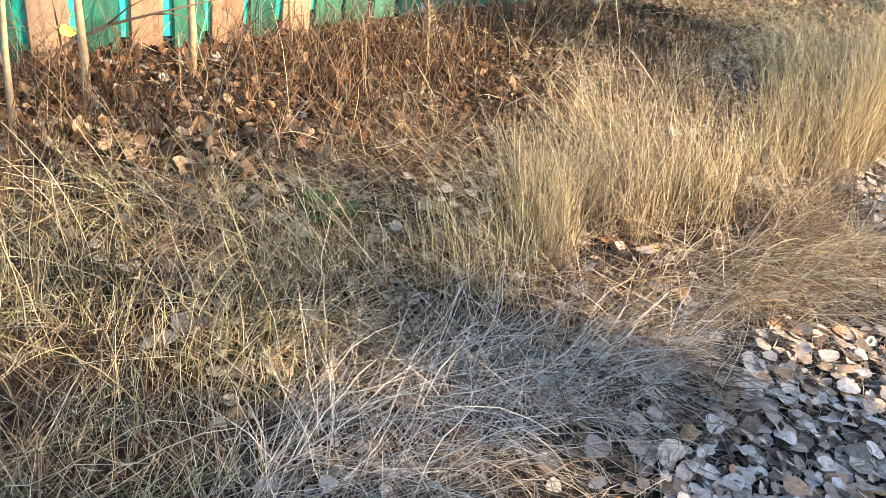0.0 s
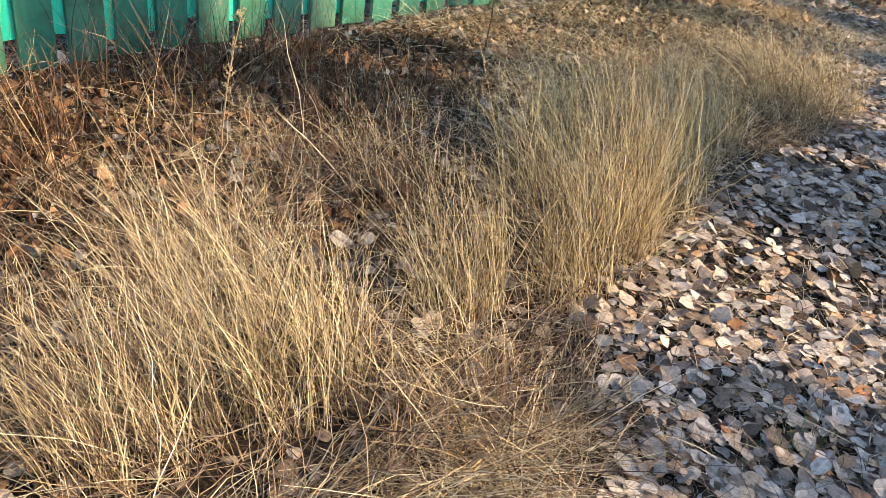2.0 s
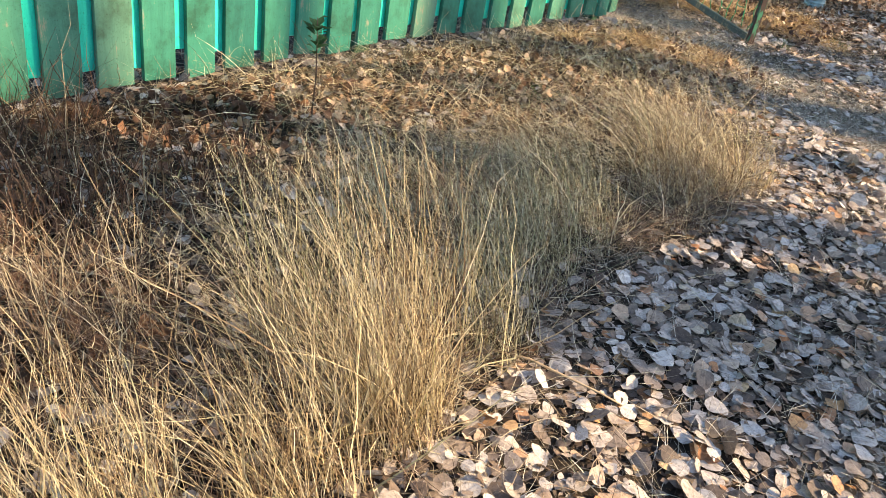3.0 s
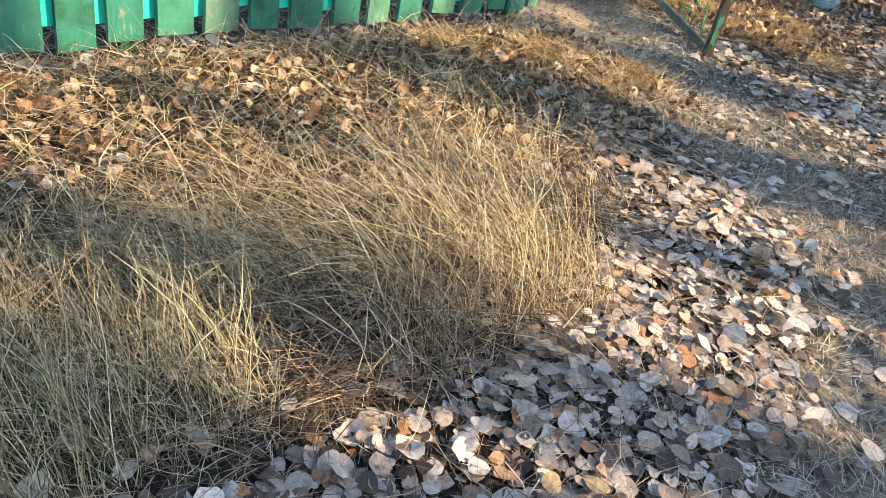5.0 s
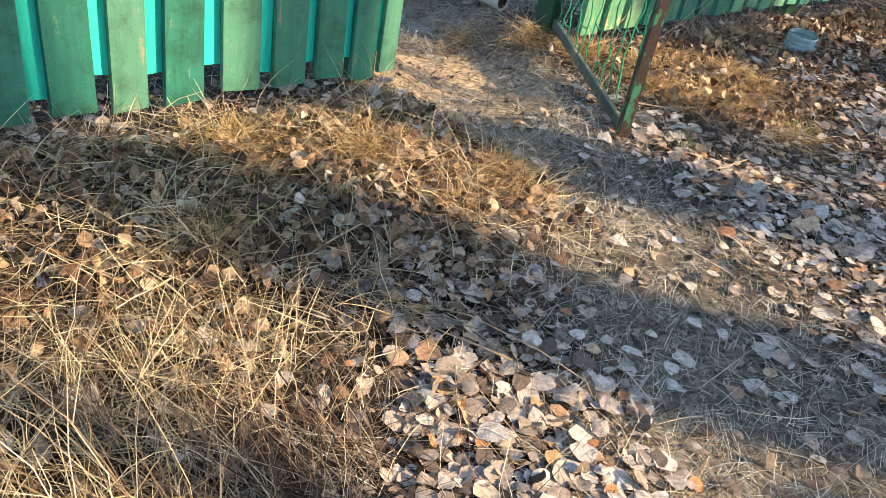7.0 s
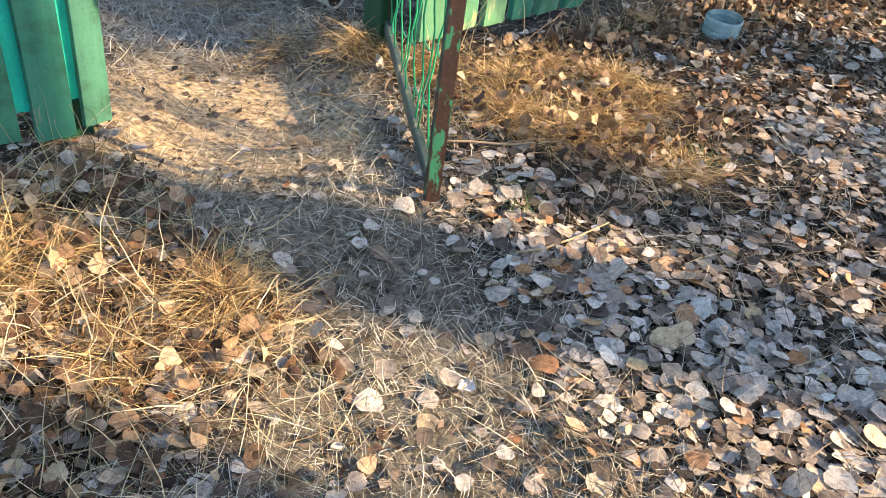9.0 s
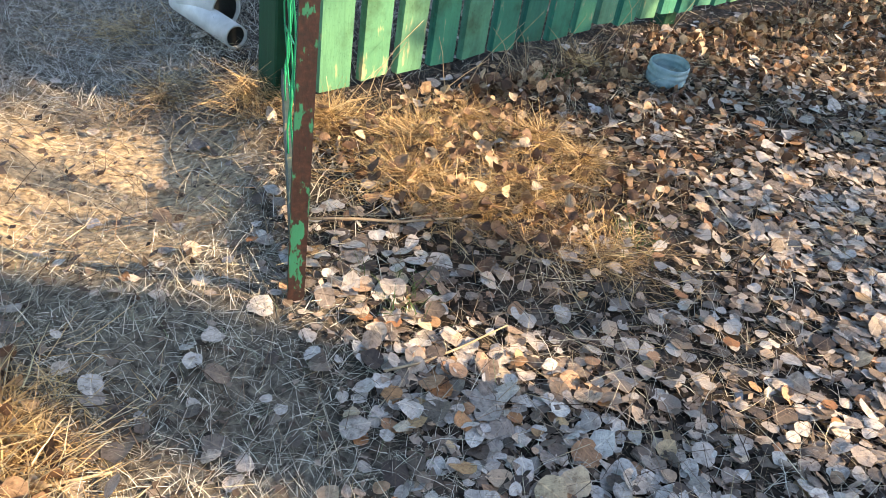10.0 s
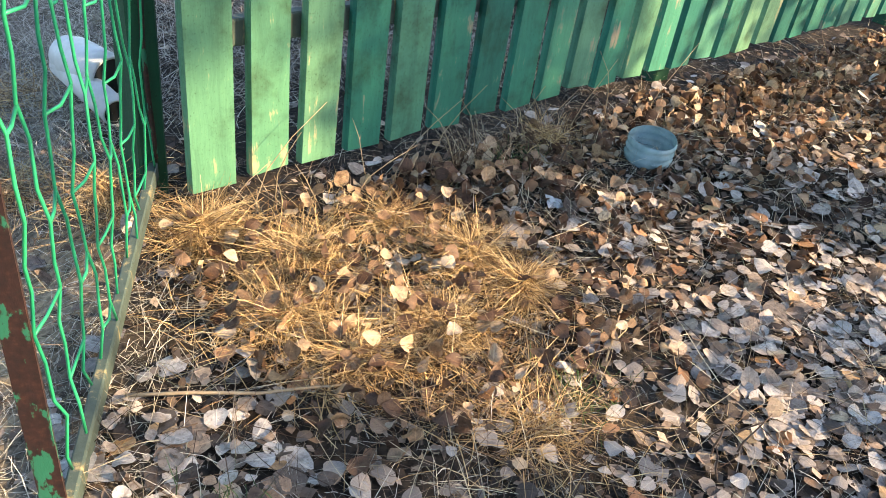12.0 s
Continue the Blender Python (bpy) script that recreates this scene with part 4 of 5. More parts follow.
def short_grass():
    root = tagged(new("short_grass"), "short grey dry grass trodden flat on the path", "grass", kind="stuff")
    s, o, x, y = scatter(190000, -0.5, 12.0, -1.9, 3.4)
    fade = np.where(s > 10.5, 0.4, 1.0) * np.where(o < edge_o(s) - 0.2, 0.35, 1.0) * np.where(path_dist(x, y) < 0.25, 0.75, 1.0) * (1 - 0.75 * smooth(0.8, 0.3, np.hypot((s - 7.72) / 0.75, (o + 0.12) / 0.95)))
    fade = fade * np.where((path_dist(x, y) > 0.55) & (o > edge_o(s)), 0.55, 1.0)
    fade = fade * smooth(3.4, 2.7, o + 0.25 * wobble(x, y, 2.5, 12.0)) * smooth(12.0, 10.8, s) * smooth(-1.9, -1.3, o)
    keep = rng.uniform(0, 1, len(s)) < fade
    x, y = x[keep], y[keep]
    n = len(x)
    blades("trodden_blades", np.stack([x, y, gz(x, y)], 1), rng.uniform(0, 6.283, n), rng.uniform(0.03, 0.11, n), rng.uniform(0.6, 1.5, n), rng.uniform(0.1, 0.9, n), rng.uniform(0.001, 0.0022, n), M_THATCH, 2, root)
    s, o, x, y = scatter(330000, 1.5, 11.5, -1.9, 3.2)
    keep = rng.uniform(0, 1, len(s)) < smooth(0.7, 0.25, path_dist(x, y)) * (1 - 0.78 * smooth(0.8, 0.3, np.hypot((s - 7.72) / 0.75, (o + 0.12) / 0.95)))
    x, y = x[keep], y[keep]
    n = len(x)
    blades("path_blades", np.stack([x, y, gz(x, y)], 1), rng.uniform(0, 6.283, n), rng.uniform(0.015, 0.065, n), rng.uniform(0.8, 1.5, n), rng.uniform(0.1, 0.8, n), rng.uniform(0.001, 0.0024, n), M_THATCH, 2, root)
    # bleached grass on the far side of the fence
    s, o, x, y = scatter(42000, 6.6, 11.0, -3.2, -0.3)
    keep = rng.uniform(0, 1, len(s)) < smooth(-0.35, -0.9, o + 0.12 * wobble(x, y, 5.0, 31.0)) * smooth(-3.2, -2.4, o) * smooth(6.6, 7.2, s) * smooth(11.0, 10.0, s) * (1 - 0.8 * smooth(0.8, 0.3, np.hypot((s - 7.72) / 0.75, (o + 0.12) / 0.95)))
    x, y = x[keep], y[keep]
    n = len(x)
    blades("bleached_blades", np.stack([x, y, gz(x, y)], 1), rng.uniform(0, 6.283, n), rng.uniform(0.03, 0.13, n), rng.uniform(0.7, 1.5, n), rng.uniform(0.1, 0.8, n), rng.uniform(0.0014, 0.0032, n), M_PALESTRAW, 2, root)
    # straw lying about
    for count, mat in ((26000, M_TAN), (24000, M_UNDER)):
        s, o, x, y = scatter(count, 2.5, 12.5, -1.6, 3.3)
        keep = rng.uniform(0, 1, len(s)) < 0.45 + 0.5 * wobble(x, y, 5.0, 25.0) + 0.4 * smooth(0.9, 0.4, np.hypot((s - 8.85) / 1.1, (o - 0.8) / 0.8))
        x, y = x[keep], y[keep]
        n = len(x)
        blades("straws", np.stack([x, y, gz(x, y) + rng.uniform(0.008, 0.045, n)], 1), rng.uniform(0, 6.283, n), rng.uniform(0.04, 0.26, n), rng.normal(1.42, 0.14, n), rng.normal(0.15, 0.25, n), rng.uniform(0.0009, 0.0022, n), mat, 3, root)
    return root


short_grass()


# ---- fallen leaves ----
LEAF_BODY = 17
BOTTLE_AT = (5.868, 8.505)


def leaf_shape(seed, crumple=1.0):
    """A broad poplar leaf with a pointed tip, folded along its midrib, cupped and curled, with its stalk. Unit length."""
    r = random.Random(seed)
    cup, curl, fold = r.uniform(-0.3, 0.6) * crumple, r.uniform(-0.5, 0.6) * crumple, r.uniform(-0.3, 0.45) * crumple
    wide, wave, skew = r.uniform(0.82, 1.12), r.uniform(0, 6.28), r.uniform(-0.06, 0.06)
    us = [(0.05, 0.27), (0.22, 0.43), (0.46, 0.46), (0.7, 0.365), (0.89, 0.18)]

    def at(px, py):
        z = cup * (px * px + py * py) + curl * px * abs(px) + fold * abs(py) + 0.06 * crumple * math.sin(7 * px + wave) * (0.3 + 2 * abs(py)) + r.uniform(-0.018, 0.018) * crumple
        return (px, py + skew * (px + 0.5), z)

    V = [at(-0.5, 0.0)] + [at(u - 0.5, 0.0) for u, w in us] + [at(0.5, 0.0)]
    for sign in (1, -1):
        V += [at(u - 0.5 + r.uniform(-0.035, 0.03), sign * wide * w * r.uniform(0.86, 1.08)) for u, w in us]
    back = V[0][2]
    V += [(-0.47, 0.014, back), (-0.47, -0.014, back), (-0.95, r.uniform(-0.15, 0.15), back + r.uniform(-0.05, 0.2))]
    F = []
    for k0, turn in ((7, False), (12, True)):
        tris = [(0, 1, k0), (5, 6, k0 + 4)]
        for k in range(4):
            tris += [(1 + k, 2 + k, k0 + k + 1), (1 + k, k0 + k + 1, k0 + k)]
        F += [q[::-1] if turn else q for q in tris]
    F.append((LEAF_BODY, LEAF_BODY + 1, LEAF_BODY + 2))
    return np.array(V), np.array(F)


SHAPES = [leaf_shape(i, 0.25 + 0.06 * i) for i in range(14)]
CRUMPLED = [leaf_shape(40 + i, 1.7) for i in range(8)]


def litter(name, x, y, lift, size, tilt, mat, parent, shapes=SHAPES):
    clear = np.hypot(x - BOTTLE_AT[0], y - BOTTLE_AT[1]) > 0.105
    x, y, lift, size = x[clear], y[clear], lift[clear], size[clear]
    n = len(x)
    which = rng.integers(0, len(shapes), n)
    Vs, Fs, Cs, at = [], [], [], 0
    z = gz(x, y)
    for i, (SV, SF) in enumerate(shapes):
        idx = np.nonzero(which == i)[0]
        m = len(idx)
        if not m:
            continue
        a, b, c = rng.uniform(0, 6.283, m), rng.standard_t(3, m) * tilt, rng.standard_t(3, m) * tilt
        flip = np.where(rng.uniform(0, 1, m) < 0.5, 1.0, -1.0)
        v = np.repeat(SV[None], m, 0) * size[idx][:, None, None]
        v[:, :, 2] *= flip[:, None]
        y1 = v[:, :, 1] * np.cos(b)[:, None] - v[:, :, 2] * np.sin(b)[:, None]
        z1 = v[:, :, 1] * np.sin(b)[:, None] + v[:, :, 2] * np.cos(b)[:, None]
        x1 = v[:, :, 0] * np.cos(c)[:, None] + z1 * np.sin(c)[:, None]
        z2 = -v[:, :, 0] * np.sin(c)[:, None] + z1 * np.cos(c)[:, None]
        x2 = x1 * np.cos(a)[:, None] - y1 * np.sin(a)[:, None]
        y2 = x1 * np.sin(a)[:, None] + y1 * np.cos(a)[:, None]
        z2 -= z2[:, :LEAF_BODY].min(1)[:, None] * 0.75
        v = np.stack([x2 + x[idx][:, None], y2 + y[idx][:, None], z2 + (z[idx] + lift[idx])[:, None]], 2)
        Vs.append(v.reshape(-1, 3))
        Cs.append(np.tile(SV, (m, 1)))
        Fs.append((SF[None] + (np.arange(m) * len(SV))[:, None, None] + at).reshape(-1, 3))
        at += m * len(SV)
    ob = new(name, np_mesh(name, np.concatenate(Vs), np.concatenate(Fs), mat, True, np.concatenate(Cs)))
    ob.parent = parent
    return ob


def leaf_density(s, o, x, y):
    """0 to 1: how thickly the leaves lie."""
    d = 0.75 + 0.25 * wobble(x, y, 3.0, 9.0)
    trodden = smooth(0.55, 0.22, path_dist(x, y)) * smooth(3.5, 5.5, s)
    d = d * (1 - 0.92 * trodden)
    d = np.where(o < edge_o(s), d * 0.16, d)
    d = np.where((s > 8.1) & (s < 9.05) & (o < 0.85), d * 0.35, d)
    d = d * (1 - 0.6 * smooth(0.85, 0.45, np.hypot((s - 8.75) / 0.9, (o - 0.95) / 0.45)))
    d = d * (1 - 0.6 * smooth(9.0, 9.3, s) * smooth(1.1, 0.7, o))
    d = np.where(o < -0.15, d * 0.12, d)
    d = d * smooth(3.9, 2.9, o + 0.25 * wobble(x, y, 2.5, 12.0)) * smooth(12.3, 11.2, s + 0.3 * wobble(x, y, 2.0, 13.0)) * smooth(-1.6, -1.0, o)
    return d


def leaves():
    root = tagged(new("fallen_leaves"), "thick scatter of tan and grey fallen poplar leaves", "fallen leaves", kind="stuff")
    s, o, x, y = scatter(128000, 0.5, 12.3, -1.6, 3.9)
    near = (s > 8.3) & (s < 9.2) & (o > 0.55) & (o < 1.5)
    keep = (rng.uniform(0, 1, len(s)) < leaf_density(s, o, x, y)) & ~near
    x, y = x[keep], y[keep]
    n = len(x)
    litter("leaves", x, y, rng.uniform(0.0, 0.022, n), np.clip(np.exp(rng.normal(math.log(0.0395), 0.3, n)), 0.016, 0.066), 0.15, M_LEAF, root)
    # broken bits between the whole leaves
    s, o, x, y = scatter(150000, 0.5, 12.3, -1.0, 3.3)
    keep = rng.uniform(0, 1, len(s)) < np.clip(leaf_density(s, o, x, y) + 0.12, 0, 1)
    x, y = x[keep], y[keep]
    n = len(x)
    a, L = rng.uniform(0, 6.283, n), rng.uniform(0.005, 0.02, n)
    c = np.stack([x, y, gz(x, y) + rng.uniform(0.002, 0.016, n)], 1)
    d1 = np.stack([np.cos(a), np.sin(a), rng.normal(0, 0.35, n)], 1) * L[:, None]
    d2 = np.stack([-np.sin(a), np.cos(a), rng.normal(0, 0.35, n)], 1) * (L * rng.uniform(0.35, 0.9, n))[:, None]
    V = np.stack([c - d1, c + d2 * 0.9 - d1 * 0.2, c + d1, c - d2], 1).reshape(-1, 3)
    new("leaf_bits", np_mesh("leaf_bits", V, np.arange(4 * n).reshape(-1, 4), M_BITS)).parent = root
    # brown litter along the fence
    s, o, x, y = scatter(12000, -1.0, 7.3, 0.07, 1.4)
    keep = rng.uniform(0, 1, len(s)) < np.where(s < 5.0, smooth(1.2, 0.4, o), smooth(1.4, 0.8, o)) * 0.95
    x, y = x[keep], y[keep]
    s = np_so(x, y)[0]
    for old, mat in ((True, M_WEED), (False, M_LEAF_BROWN)):
        k = ((s + 0.5 * wobble(x, y, 4.0, 8.0)) < 4.2) == old
        xx, yy = x[k], y[k]
        n = len(xx)
        litter("brown_leaves", xx, yy, rng.uniform(0.0, 0.05, n) * smooth(0.0, 0.35, np_so(xx, yy)[1]), rng.uniform(0.02, 0.048, n), 0.6, mat, root, CRUMPLED)
    s, o, x, y = scatter(420, 0.6, 1.35, 0.75, 1.25)
    n = len(x)
    litter("brown_leaves", x, y, rng.uniform(0.01, 0.05, n), rng.uniform(0.03, 0.06, n), 0.5, M_LEAF_BROWN, root, CRUMPLED)
    s, o, x, y = scatter(1500, 1.3, 3.4, 0.6, 1.5)
    n = len(x)
    litter("brown_leaves", x, y, rng.uniform(0.0, 0.05, n), rng.uniform(0.025, 0.055, n), 0.6, M_WEED, root, CRUMPLED)
    for mat in (M_WEED, M_LEAF_BROWN):
        s, o, x, y = scatter(1500, 8.95, 12.3, -0.03, 1.15)
        keep = rng.uniform(0, 1, len(s)) < smooth(1.15, 0.5, o)
        x, y = x[keep], y[keep]
        n = len(x)
        litter("brown_leaves", x, y, rng.uniform(0.0, 0.02, n), rng.uniform(0.02, 0.05, n), 0.45, mat, root, CRUMPLED)
    for count, mat in ((520, M_LEAF_BROWN), (300, M_LEAF)):
        s, o, x, y = scatter(count, 6.6, 7.65, 0.1, 1.2)
        keep = path_dist(x, y) > 0.42 + 0.1 * rng.uniform(0, 1, count)
        x, y = x[keep], y[keep]
        n = len(x)
        litter("brown_leaves", x, y, rng.uniform(0.01, 0.045, n), rng.uniform(0.026, 0.055, n), 0.3, mat, root)
    s, o, x, y = scatter(700, 8.9, 12.5, -0.06, 0.32)
    n = len(x)
    litter("brown_leaves", x, y, rng.uniform(0.0, 0.025, n), rng.uniform(0.026, 0.06, n), 0.7, M_LEAF_BROWN, root, CRUMPLED)
    s, o, x, y = scatter(480, 8.3, 9.2, 0.0, 0.9)
    n = len(x)
    litter("brown_leaves", x, y, rng.uniform(0.0, 0.075, n), rng.uniform(0.02, 0.048, n), 0.55, M_LEAF_BROWN, root, CRUMPLED)
    # the leaves that lie nearest to the walk's end, one by one
    meshes = []
    for i, (V, F) in enumerate(SHAPES):
        for flip in (1, -1):
            W = V.copy()
            W[:, 2] *= flip
            W[:, 2] -= W[:LEAF_BODY, 2].min()
            meshes.append(np_mesh("leaf", W, F, M_LEAF_ONE, True, V))
    made = 0
    for i in range(1200):
        s, o = rng.uniform(8.3, 9.2), rng.uniform(0.55, 1.5)
        p = so(s, o)
        if made >= 330 or rng.uniform() > leaf_density(np.array([s]), np.array([o]), np.array([p.x]), np.array([p.y]))[0]:
            continue
        made += 1
        ob = new("leaf", meshes[int(rng.integers(0, len(meshes)))])
        ob.parent = root
        size = rng.uniform(0.026, 0.056)
        ob.matrix_basis = Matrix.Translation((p.x, p.y, ground_z(p.x, p.y) + rng.uniform(0.002, 0.022))) @ pose(0, 0, 0, rng.normal(0, 11), rng.normal(0, 11), rng.uniform(0, 360)) @ Matrix.Scale(size, 4)
    return root


# ---- cut-off water bottle ----
def bottle(x, y):
    b = tagged(new("cut_plastic_bottle"), "cut-off pale blue ribbed plastic bottle lying among leaves", "plastic bottle")
    b.matrix_world = Matrix.Translation((x, y, ground_z(x, y) + 0.006)) @ pose(0, 0, 0, 4, -3, 20)
    bm = bmesh.new()
    prof = [(0.0, 0.012), (0.055, 0.004), (0.076, 0.0), (0.083, 0.010)]
    for k in range(1, 13):
        z = 0.010 + 0.076 * k / 12
        prof.append((0.085 - 0.0045 * (0.5 + 0.5 * math.cos(k * math.pi / 2)), z))
    prof += [(r - 0.0016, z) for r, z in prof[::-1][:-2]] + [(0.0, 0.0145)]
    sides, rings = 36, []
    for i, (r, z) in enumerate(prof):
        if r == 0:
            rings.append([bm.verts.new((0, 0, z))])
            continue
        rings.append([bm.verts.new((r * math.cos(2 * math.pi * k / sides), r * math.sin(2 * math.pi * k / sides), z + (0.006 * math.sin(2 * math.pi * k / sides * 2 + 1) * max(0, (z - 0.07) / 0.03)))) for k in range(sides)])
    for r0, r1 in zip(rings, rings[1:]):
        for k in range(sides):
            j = (k + 1) % sides
            q = [r0[k % len(r0)], r0[j % len(r0)], r1[j % len(r1)], r1[k % len(r1)]]
            q = list(dict.fromkeys(q))
            bm.faces.new(q).smooth = True
    bmesh.ops.recalc_face_normals(bm, faces=bm.faces[:])
    part("bottle_wall", bm, M_BOTTLE, b)
    return b


bottle(*BOTTLE_AT)


# ---- white pipes behind the fence ----
def pipe(end, way, length, r, label):
    g = tagged(new("white_pipe"), label, "pipe")
    end, way = Vector(end), Vector(way).normalized()
    a = way.orthogonal().normalized()
    b = way.cross(a)
    bm = bmesh.new()
    loops = []
    for d, rr in ((length, r), (0.0, r), (0.0, r * 0.86), (0.25, r * 0.86)):
        loops.append([bm.verts.new(end + way * d + (a * math.cos(k * math.pi / 12) + b * math.sin(k * math.pi / 12)) * rr) for k in range(24)])
    for r0, r1 in zip(loops, loops[1:]):
        for k in range(24):
            bm.faces.new((r0[k], r0[(k + 1) % 24], r1[(k + 1) % 24], r1[k])).smooth = True
    bm.faces.new(loops[0])
    bmesh.ops.recalc_face_normals(bm, faces=bm.faces[:])
    part("tube", bm, M_PIPE, g)
    # Black disc just inside the mouth paints the shade of the hollow.
    bm = bmesh.new()
    vs = [bm.verts.new(end + way * 0.012 + (a * math.cos(k * math.pi / 12) + b * math.sin(k * math.pi / 12)) * r * 0.855) for k in range(24)]
    bm.faces.new(vs)
    bmesh.ops.solidify(bm, geom=bm.faces[:], thickness=0.01)
    part("hollow_shade_disc", bm, M_BLACK, g, "black disc in the pipe's mouth, standing in for its shaded hollow")
    return g


pipe((4.15, 8.33, 0.035), (-0.67, 0.74, 0.0), 0.42, 0.046, "white plastic pipe lying on the ground with a black end")
pipe((4.08, 8.50, 0.07), (-0.8, 0.6, 0.0), 0.2, 0.075, "wide white plastic pipe lying behind the fence")


# ---- twigs, stalks and small plants ----
def stalk(name, pts, radii, mat, label, category):
    ob = part(name, tube(bmesh.new(), pts, radii, 6), mat)
    return tagged(ob, label, category)


def upright(s, o, h, dx, dy, r, mat, label, name="dry_stalk", category="stalk"):
    p = so(s, o)
    z = ground_z(p.x, p.y) - 0.02
    q = [p + Vector((dx * f * f + 0.01 * math.sin(5 * f + s), dy * f * f, z + h * f)) for f in (0, 0.25, 0.5, 0.75, 1)]
    return stalk(name, q, [r, r * 0.95, r * 0.85, r * 0.7, r * 0.4], mat, label, category)


for (s, o, h, dx, dy, r) in ((0.53, 0.75, 0.6, 0.05, 0.03, 0.012), (0.8, 0.6, 0.75, 0.0, 0.05, 0.016), (1.25, 0.42, 0.7, 0.03, 0.0, 0.017), (1.75, 0.3, 0.6, -0.04, 0.0, 0.009)):
    upright(s, o, h, dx, dy, r, M_STALK, "pale dry stalk standing before the fence")
for (s, o, h, dx, dy) in ((9.57, 0.23, 0.16, 0.0, 0.02), (9.03, 1.22, 0.13, -0.02, 0.0), (9.07, 1.25, 0.15, 0.03, 0.02), (9.0, 1.26, 0.1, -0.04, 0.02), (9.1, 1.21, 0.12, 0.02, -0.03)):
    upright(s, o, h, dx, dy, 0.0028, M_TWIG, "thin dark twig sticking out of the leaves", "twig", "twig")


for (x, y, a, L, r) in ((4.75, 7.22, 12, 0.42, 0.004), (4.85, 7.38, -8, 0.3, 0.003), (4.05, 6.28, 20, 0.5, 0.0045), (3.6, 5.9, 60, 0.35, 0.003), (5.35, 7.75, 120, 0.4, 0.0035), (4.9, 6.75, 35, 0.35, 0.003), (5.6, 7.6, 70, 0.3, 0.003), (3.9, 5.55, 150, 0.3, 0.0028), (2.45, 3.35, -25, 0.35, 0.0035)):
    c, d = Vector((x, y, 0)), Vector((math.cos(radians(a)), math.sin(radians(a)), 0))
    q = [c + d * (L * f) + Vector((0, 0, ground_z(*(c + d * (L * f))[:2]) + 0.035 + 0.012 * math.sin(4 * f + x))) for f in (-0.5, -0.2, 0.1, 0.35, 0.5)]
    stalk("fallen_stalk", q, [r, r, r * 0.9, r * 0.8, r * 0.5], M_STALK, "long dry stalk lying across the leaves", "stalk")


for (s, o, h, dx, dy) in ((8.52, 0.0, 0.22, 0.1, 0.05), (8.68, -0.02, 0.3, 0.06, -0.04), (8.98, 0.0, 0.26, -0.07, -0.03), (9.2, 0.02, 0.34, 0.12, 0.0), (9.42, 0.0, 0.25, -0.1, -0.05), (9.55, 0.02, 0.3, 0.05, -0.06), (9.72, 0.0, 0.24, 0.1, 0.02), (8.8, 0.03, 0.16, -0.09, 0.0), (9.05, 0.03, 0.3, 0.17, 0.1), (9.3, 0.03, 0.28, -0.14, -0.1), (8.6, 0.0, 0.34, 0.16, 0.13), (9.85, 0.02, 0.3, 0.12, 0.1), (10.05, 0.02, 0.34, -0.12, -0.1), (10.3, 0.03, 0.3, 0.14, 0.1), (8.9, 0.05, 0.2, 0.15, 0.06), (9.62, 0.04, 0.22, -0.14, -0.04), (8.47, 0.06, 0.14, -0.1, 0.02)):
    upright(s, o, h, dx, dy, 0.0016, M_STALK, "thin dry grass stem before the fence boards", "grass_stalk", "grass stalk")


def hanging_branch():
    g = tagged(new("bent_branch"), "dark bare branch bent over before the fence", "branch")
    a = so(0.62, 0.55, 0.0)
    pts = [a + Vector((-0.03, -0.015, -0.03)), a + Vector((0.06, 0.029, 0.096)), a + Vector((0.12, 0.058, 0.199)), a + Vector((0.243, 0.119, 0.274)), a + Vector((0.368, 0.179, 0.313)), a + Vector((0.6, 0.29, 0.38))]
    part("main_twig", tube(bmesh.new(), pts, [0.009, 0.008, 0.007, 0.006, 0.004, 0.002], 6), M_TWIG, g)
    for k, d in ((3, Vector((0.12, 0.03, 0.10))), (4, Vector((0.1, 0.1, -0.03))), (2, Vector((-0.05, 0.08, 0.12)))):
        part("side_twig", tube(bmesh.new(), [pts[k], pts[k] + d * 0.5 + Vector((0, 0, 0.01)), pts[k] + d], [0.004, 0.003, 0.0012], 5), M_TWIG, g)
    V, F = SHAPES[2]
    me = np_mesh("yellow_leaf", V * 0.05, F, M_YELLOW, True)
    ob = new("yellow_leaf", me)
    ob.parent = g
    ob.matrix_basis = Matrix.Translation(pts[2] + Vector((0.02, 0.01, 0.055))) @ pose(0, 0, 0, 60, 20, 30)
    tagged(ob, "yellow autumn leaf")
    return g


hanging_branch()


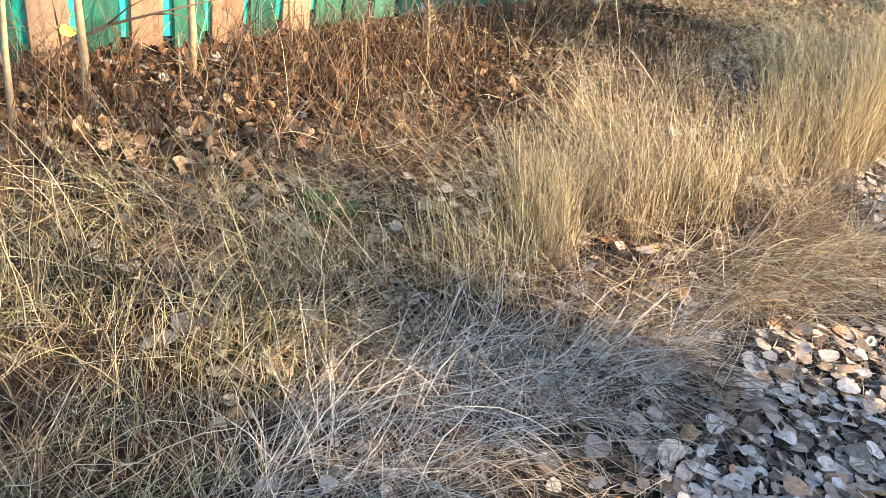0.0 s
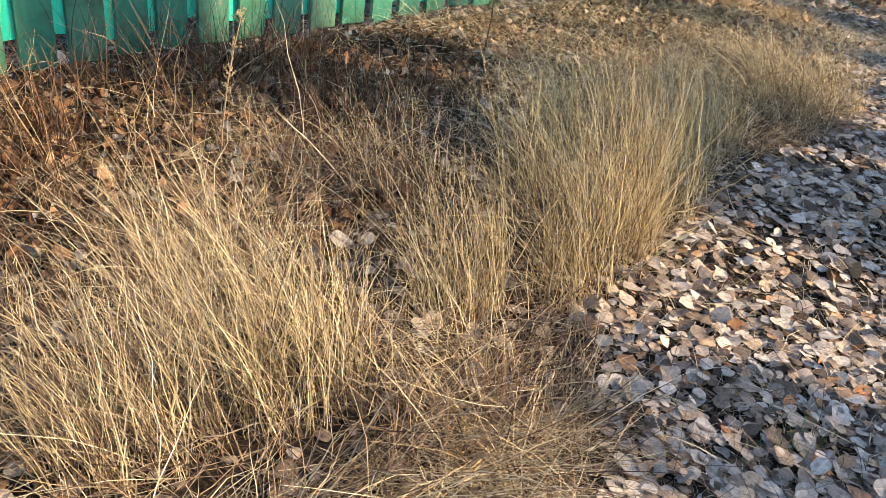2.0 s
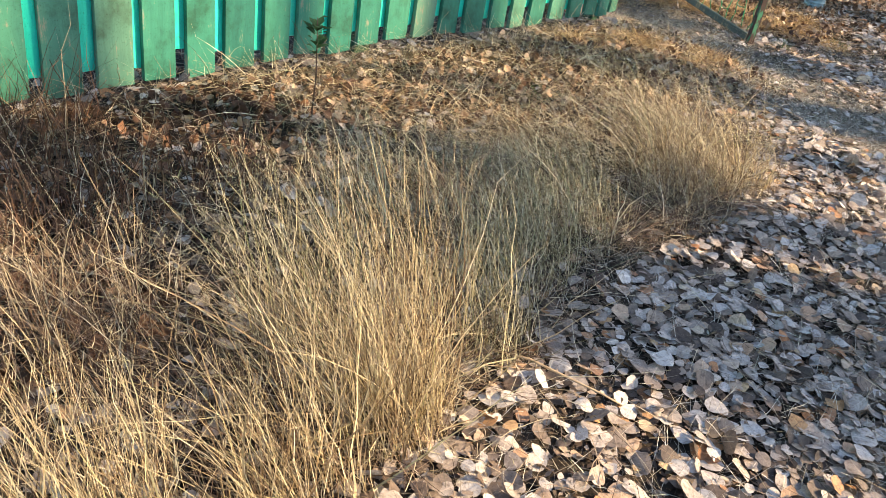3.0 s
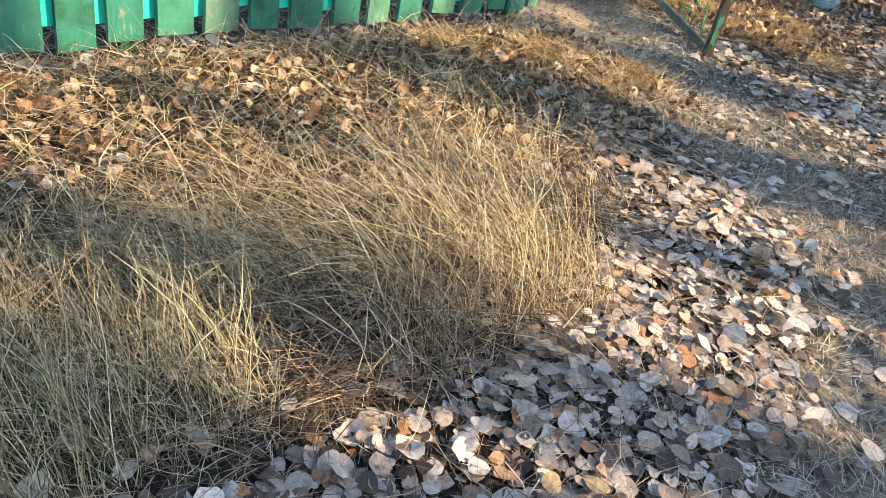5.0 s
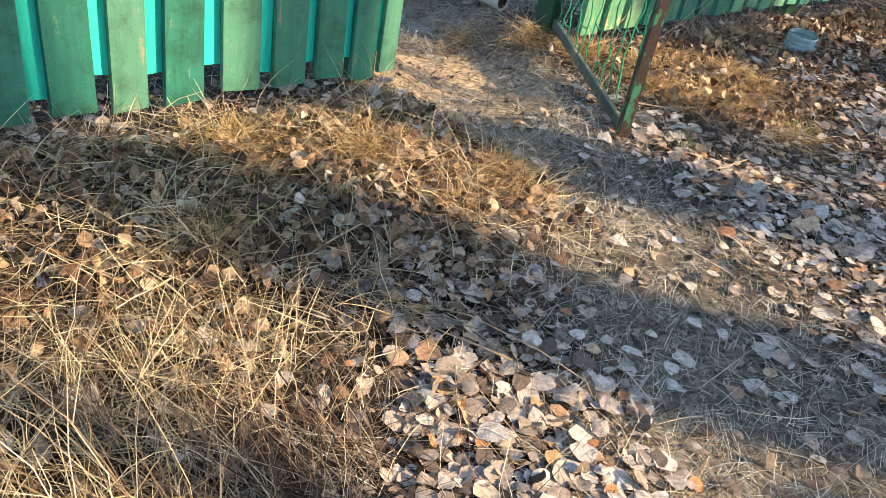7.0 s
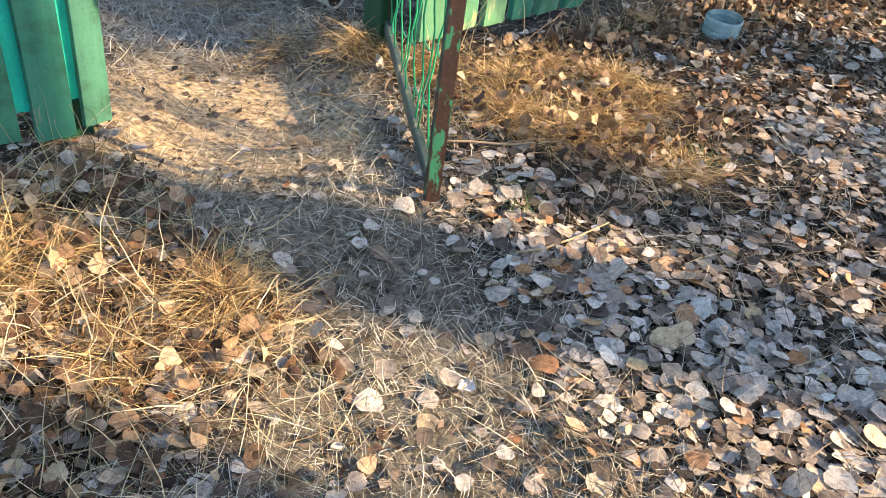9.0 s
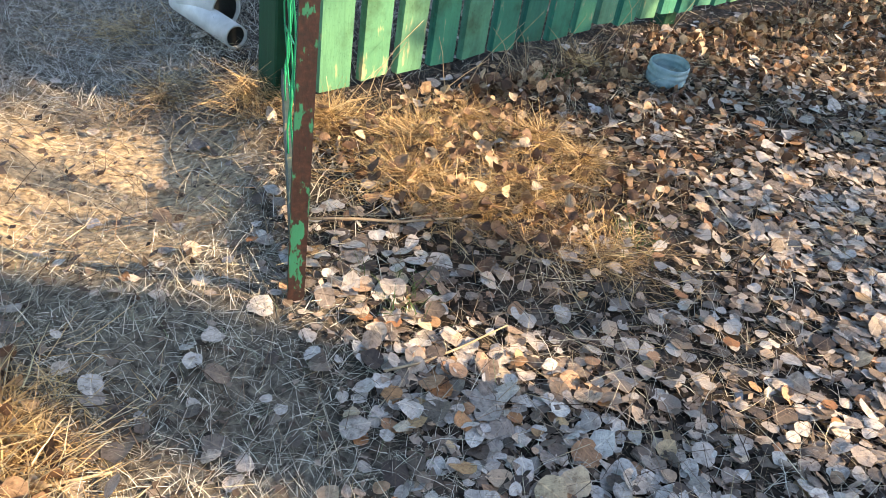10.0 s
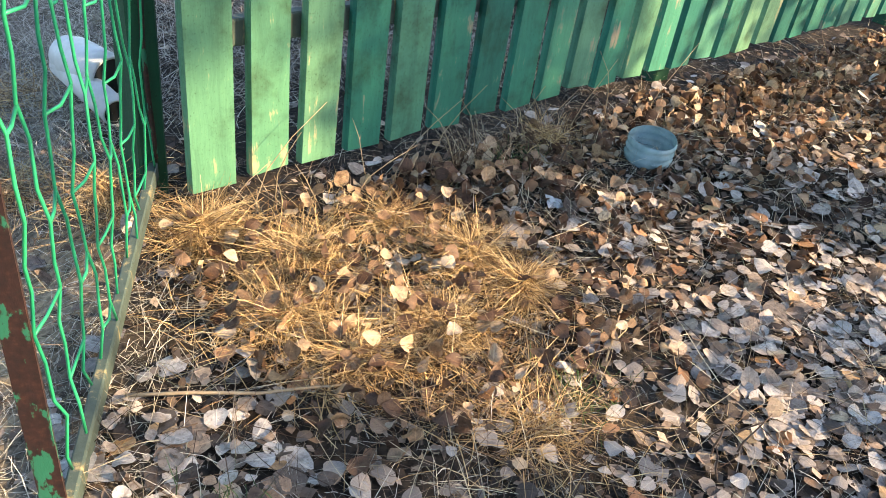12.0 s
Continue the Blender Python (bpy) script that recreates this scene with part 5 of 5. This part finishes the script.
def seeding_weed(s, o, h, dx, dy, seed):
    """A dry weed whose stem ends in a loose spray of short seed twigs."""
    r = random.Random(seed)
    p = so(s, o)
    g = tagged(new("dry_weed"), "tall dry weed with a bushy pale seed head", "weed")
    g.location = (p.x, p.y, ground_z(p.x, p.y))
    at = [Vector((dx * f * f, dy * f * f, h * f - 0.02)) for f in (0, 0.3, 0.6, 0.8, 1.0)]
    part("stem", tube(bmesh.new(), at, [0.0032, 0.003, 0.0024, 0.0018, 0.001], 5), M_STALK, g)
    for k in range(26):
        f = r.uniform(0.5, 1.0)
        b = Vector((dx * f * f, dy * f * f, h * f - 0.02))
        a, L = r.uniform(0, 6.28), r.uniform(0.02, 0.06) * (1.3 - 0.7 * f)
        d = Vector((math.cos(a) * 0.7, math.sin(a) * 0.7, 0.75)) * L
        bm = tube(bmesh.new(), [b, b + d * 0.6, b + d + Vector((0, 0, -0.3 * L))], [0.0009, 0.0016, 0.0007], 4)
        for q in range(4):
            c = b + d * r.uniform(0.5, 1.0) + Vector((r.uniform(-1, 1), r.uniform(-1, 1), r.uniform(-1, 1))) * 0.004
            bmesh.ops.create_icosphere(bm, subdivisions=1, radius=r.uniform(0.0016, 0.003), matrix=Matrix.Translation(c))
        part("seed_twig", bm, M_STALK, g)
    return g


seeding_weed(2.78, 1.02, 0.52, 0.06, 0.01, 5)
seeding_weed(2.1, 0.8, 0.42, -0.05, 0.03, 6)
a = so(6.71, 1.62)
stalk("arched_stem", [a + Vector((0.02, -0.01, ground_z(a.x, a.y) - 0.01)), a + Vector((-0.01, 0.004, 0.02)), a + Vector((-0.125, 0.051, 0.055)), a + Vector((-0.292, 0.12, 0.075)), a + Vector((-0.381, 0.156, 0.06)), a + Vector((-0.43, 0.176, 0.02))], [0.002, 0.002, 0.0018, 0.0016, 0.0014, 0.001], M_STALK, "thin pale grass stem arched over the leaves", "grass stalk")


def leafy_plant(name, s, o, h, count, size, spread, label, seed, low=0.25):
    r = np.random.default_rng(seed)
    p = so(s, o)
    z = ground_z(p.x, p.y)
    g = tagged(new(name), label, "plant")
    g.location = (p.x, p.y, z)
    part("stem", tube(bmesh.new(), [(0, 0, -0.02), (0.01, 0, h * 0.5), (0, 0.01, h)], [0.004, 0.003, 0.0015], 5), M_TWIG, g)
    for i in range(count):
        a, f = r.uniform(0, 6.28), r.uniform(low, 1.0)
        d = Vector((math.cos(a), math.sin(a), r.uniform(0.1, 0.8)))
        b = Vector((0, 0, h * f))
        side = Vector((-d.y, d.x, 0)).normalized() * size * 0.28
        tip = b + d * spread * r.uniform(0.5, 1)
        mid = b.lerp(tip, 0.55) + Vector((0, 0, 0.006))
        bm = bmesh.new()
        vs = [bm.verts.new(q) for q in (b, mid - side, tip, mid + side, mid + Vector((0, 0, -0.004)))]
        for tri in ((0, 1, 4), (1, 2, 4), (2, 3, 4), (3, 0, 4)):
            bm.faces.new([vs[q] for q in tri])
        part("green_leaf", bm, M_GREEN, g)
    return g


leafy_plant("seedling", 4.34, 0.65, 0.43, 26, 0.055, 0.06, "thin seedling with dark green leaves before the fence", 3, 0.68)
leafy_plant("green_weed", 1.12, 1.58, 0.09, 40, 0.06, 0.12, "low green weed among dry grass", 4)


def green_tuft(s, o, n, h):
    p = so(s, o)
    x, y = p.x + rng.normal(0, 0.05, n), p.y + rng.normal(0, 0.05, n)
    ob = blades("green_grass_tuft", np.stack([x, y, gz(x, y)], 1), rng.uniform(0, 6.283, n), rng.uniform(0.4, 1, n) * h, rng.uniform(0.2, 1.0, n), rng.uniform(0.2, 0.8, n), rng.uniform(0.002, 0.004, n), M_GREEN, 3)
    return tagged(ob, "small tuft of fresh green grass", "grass tuft", "green tufts", "stuff")


for s, o in ((3.3, 2.78), (1.1, 1.6), (3.9, 2.9), (5.6, 0.75), (8.1, 0.85), (8.9, 0.95), (2.3, 2.9), (9.5, 0.1), (1.95, 1.0)):
    green_tuft(s, o, 70, 0.09)


def crumpled(x, y, size, seed):
    r = random.Random(seed)
    bm = bmesh.new()
    bmesh.ops.create_grid(bm, x_segments=5, y_segments=5, size=size)
    for v in bm.verts:
        v.co.z = r.uniform(0, size * 0.9)
        v.co.x += r.uniform(-0.2, 0.2) * size
        v.co.y += r.uniform(-0.2, 0.2) * size
    bmesh.ops.solidify(bm, geom=bm.faces[:], thickness=0.0012)
    ob = part("pale_scrap", bm, M_PALE)
    ob.location = (x, y, ground_z(x, y) + 0.012)
    return tagged(ob, "crumpled whitish scrap among leaves", "paper")


crumpled(5.50, 8.12, 0.024, 1)
# This smaller scrap stands for a small white leaf.
crumpled(4.62, 6.22, 0.017, 2)

leaves()
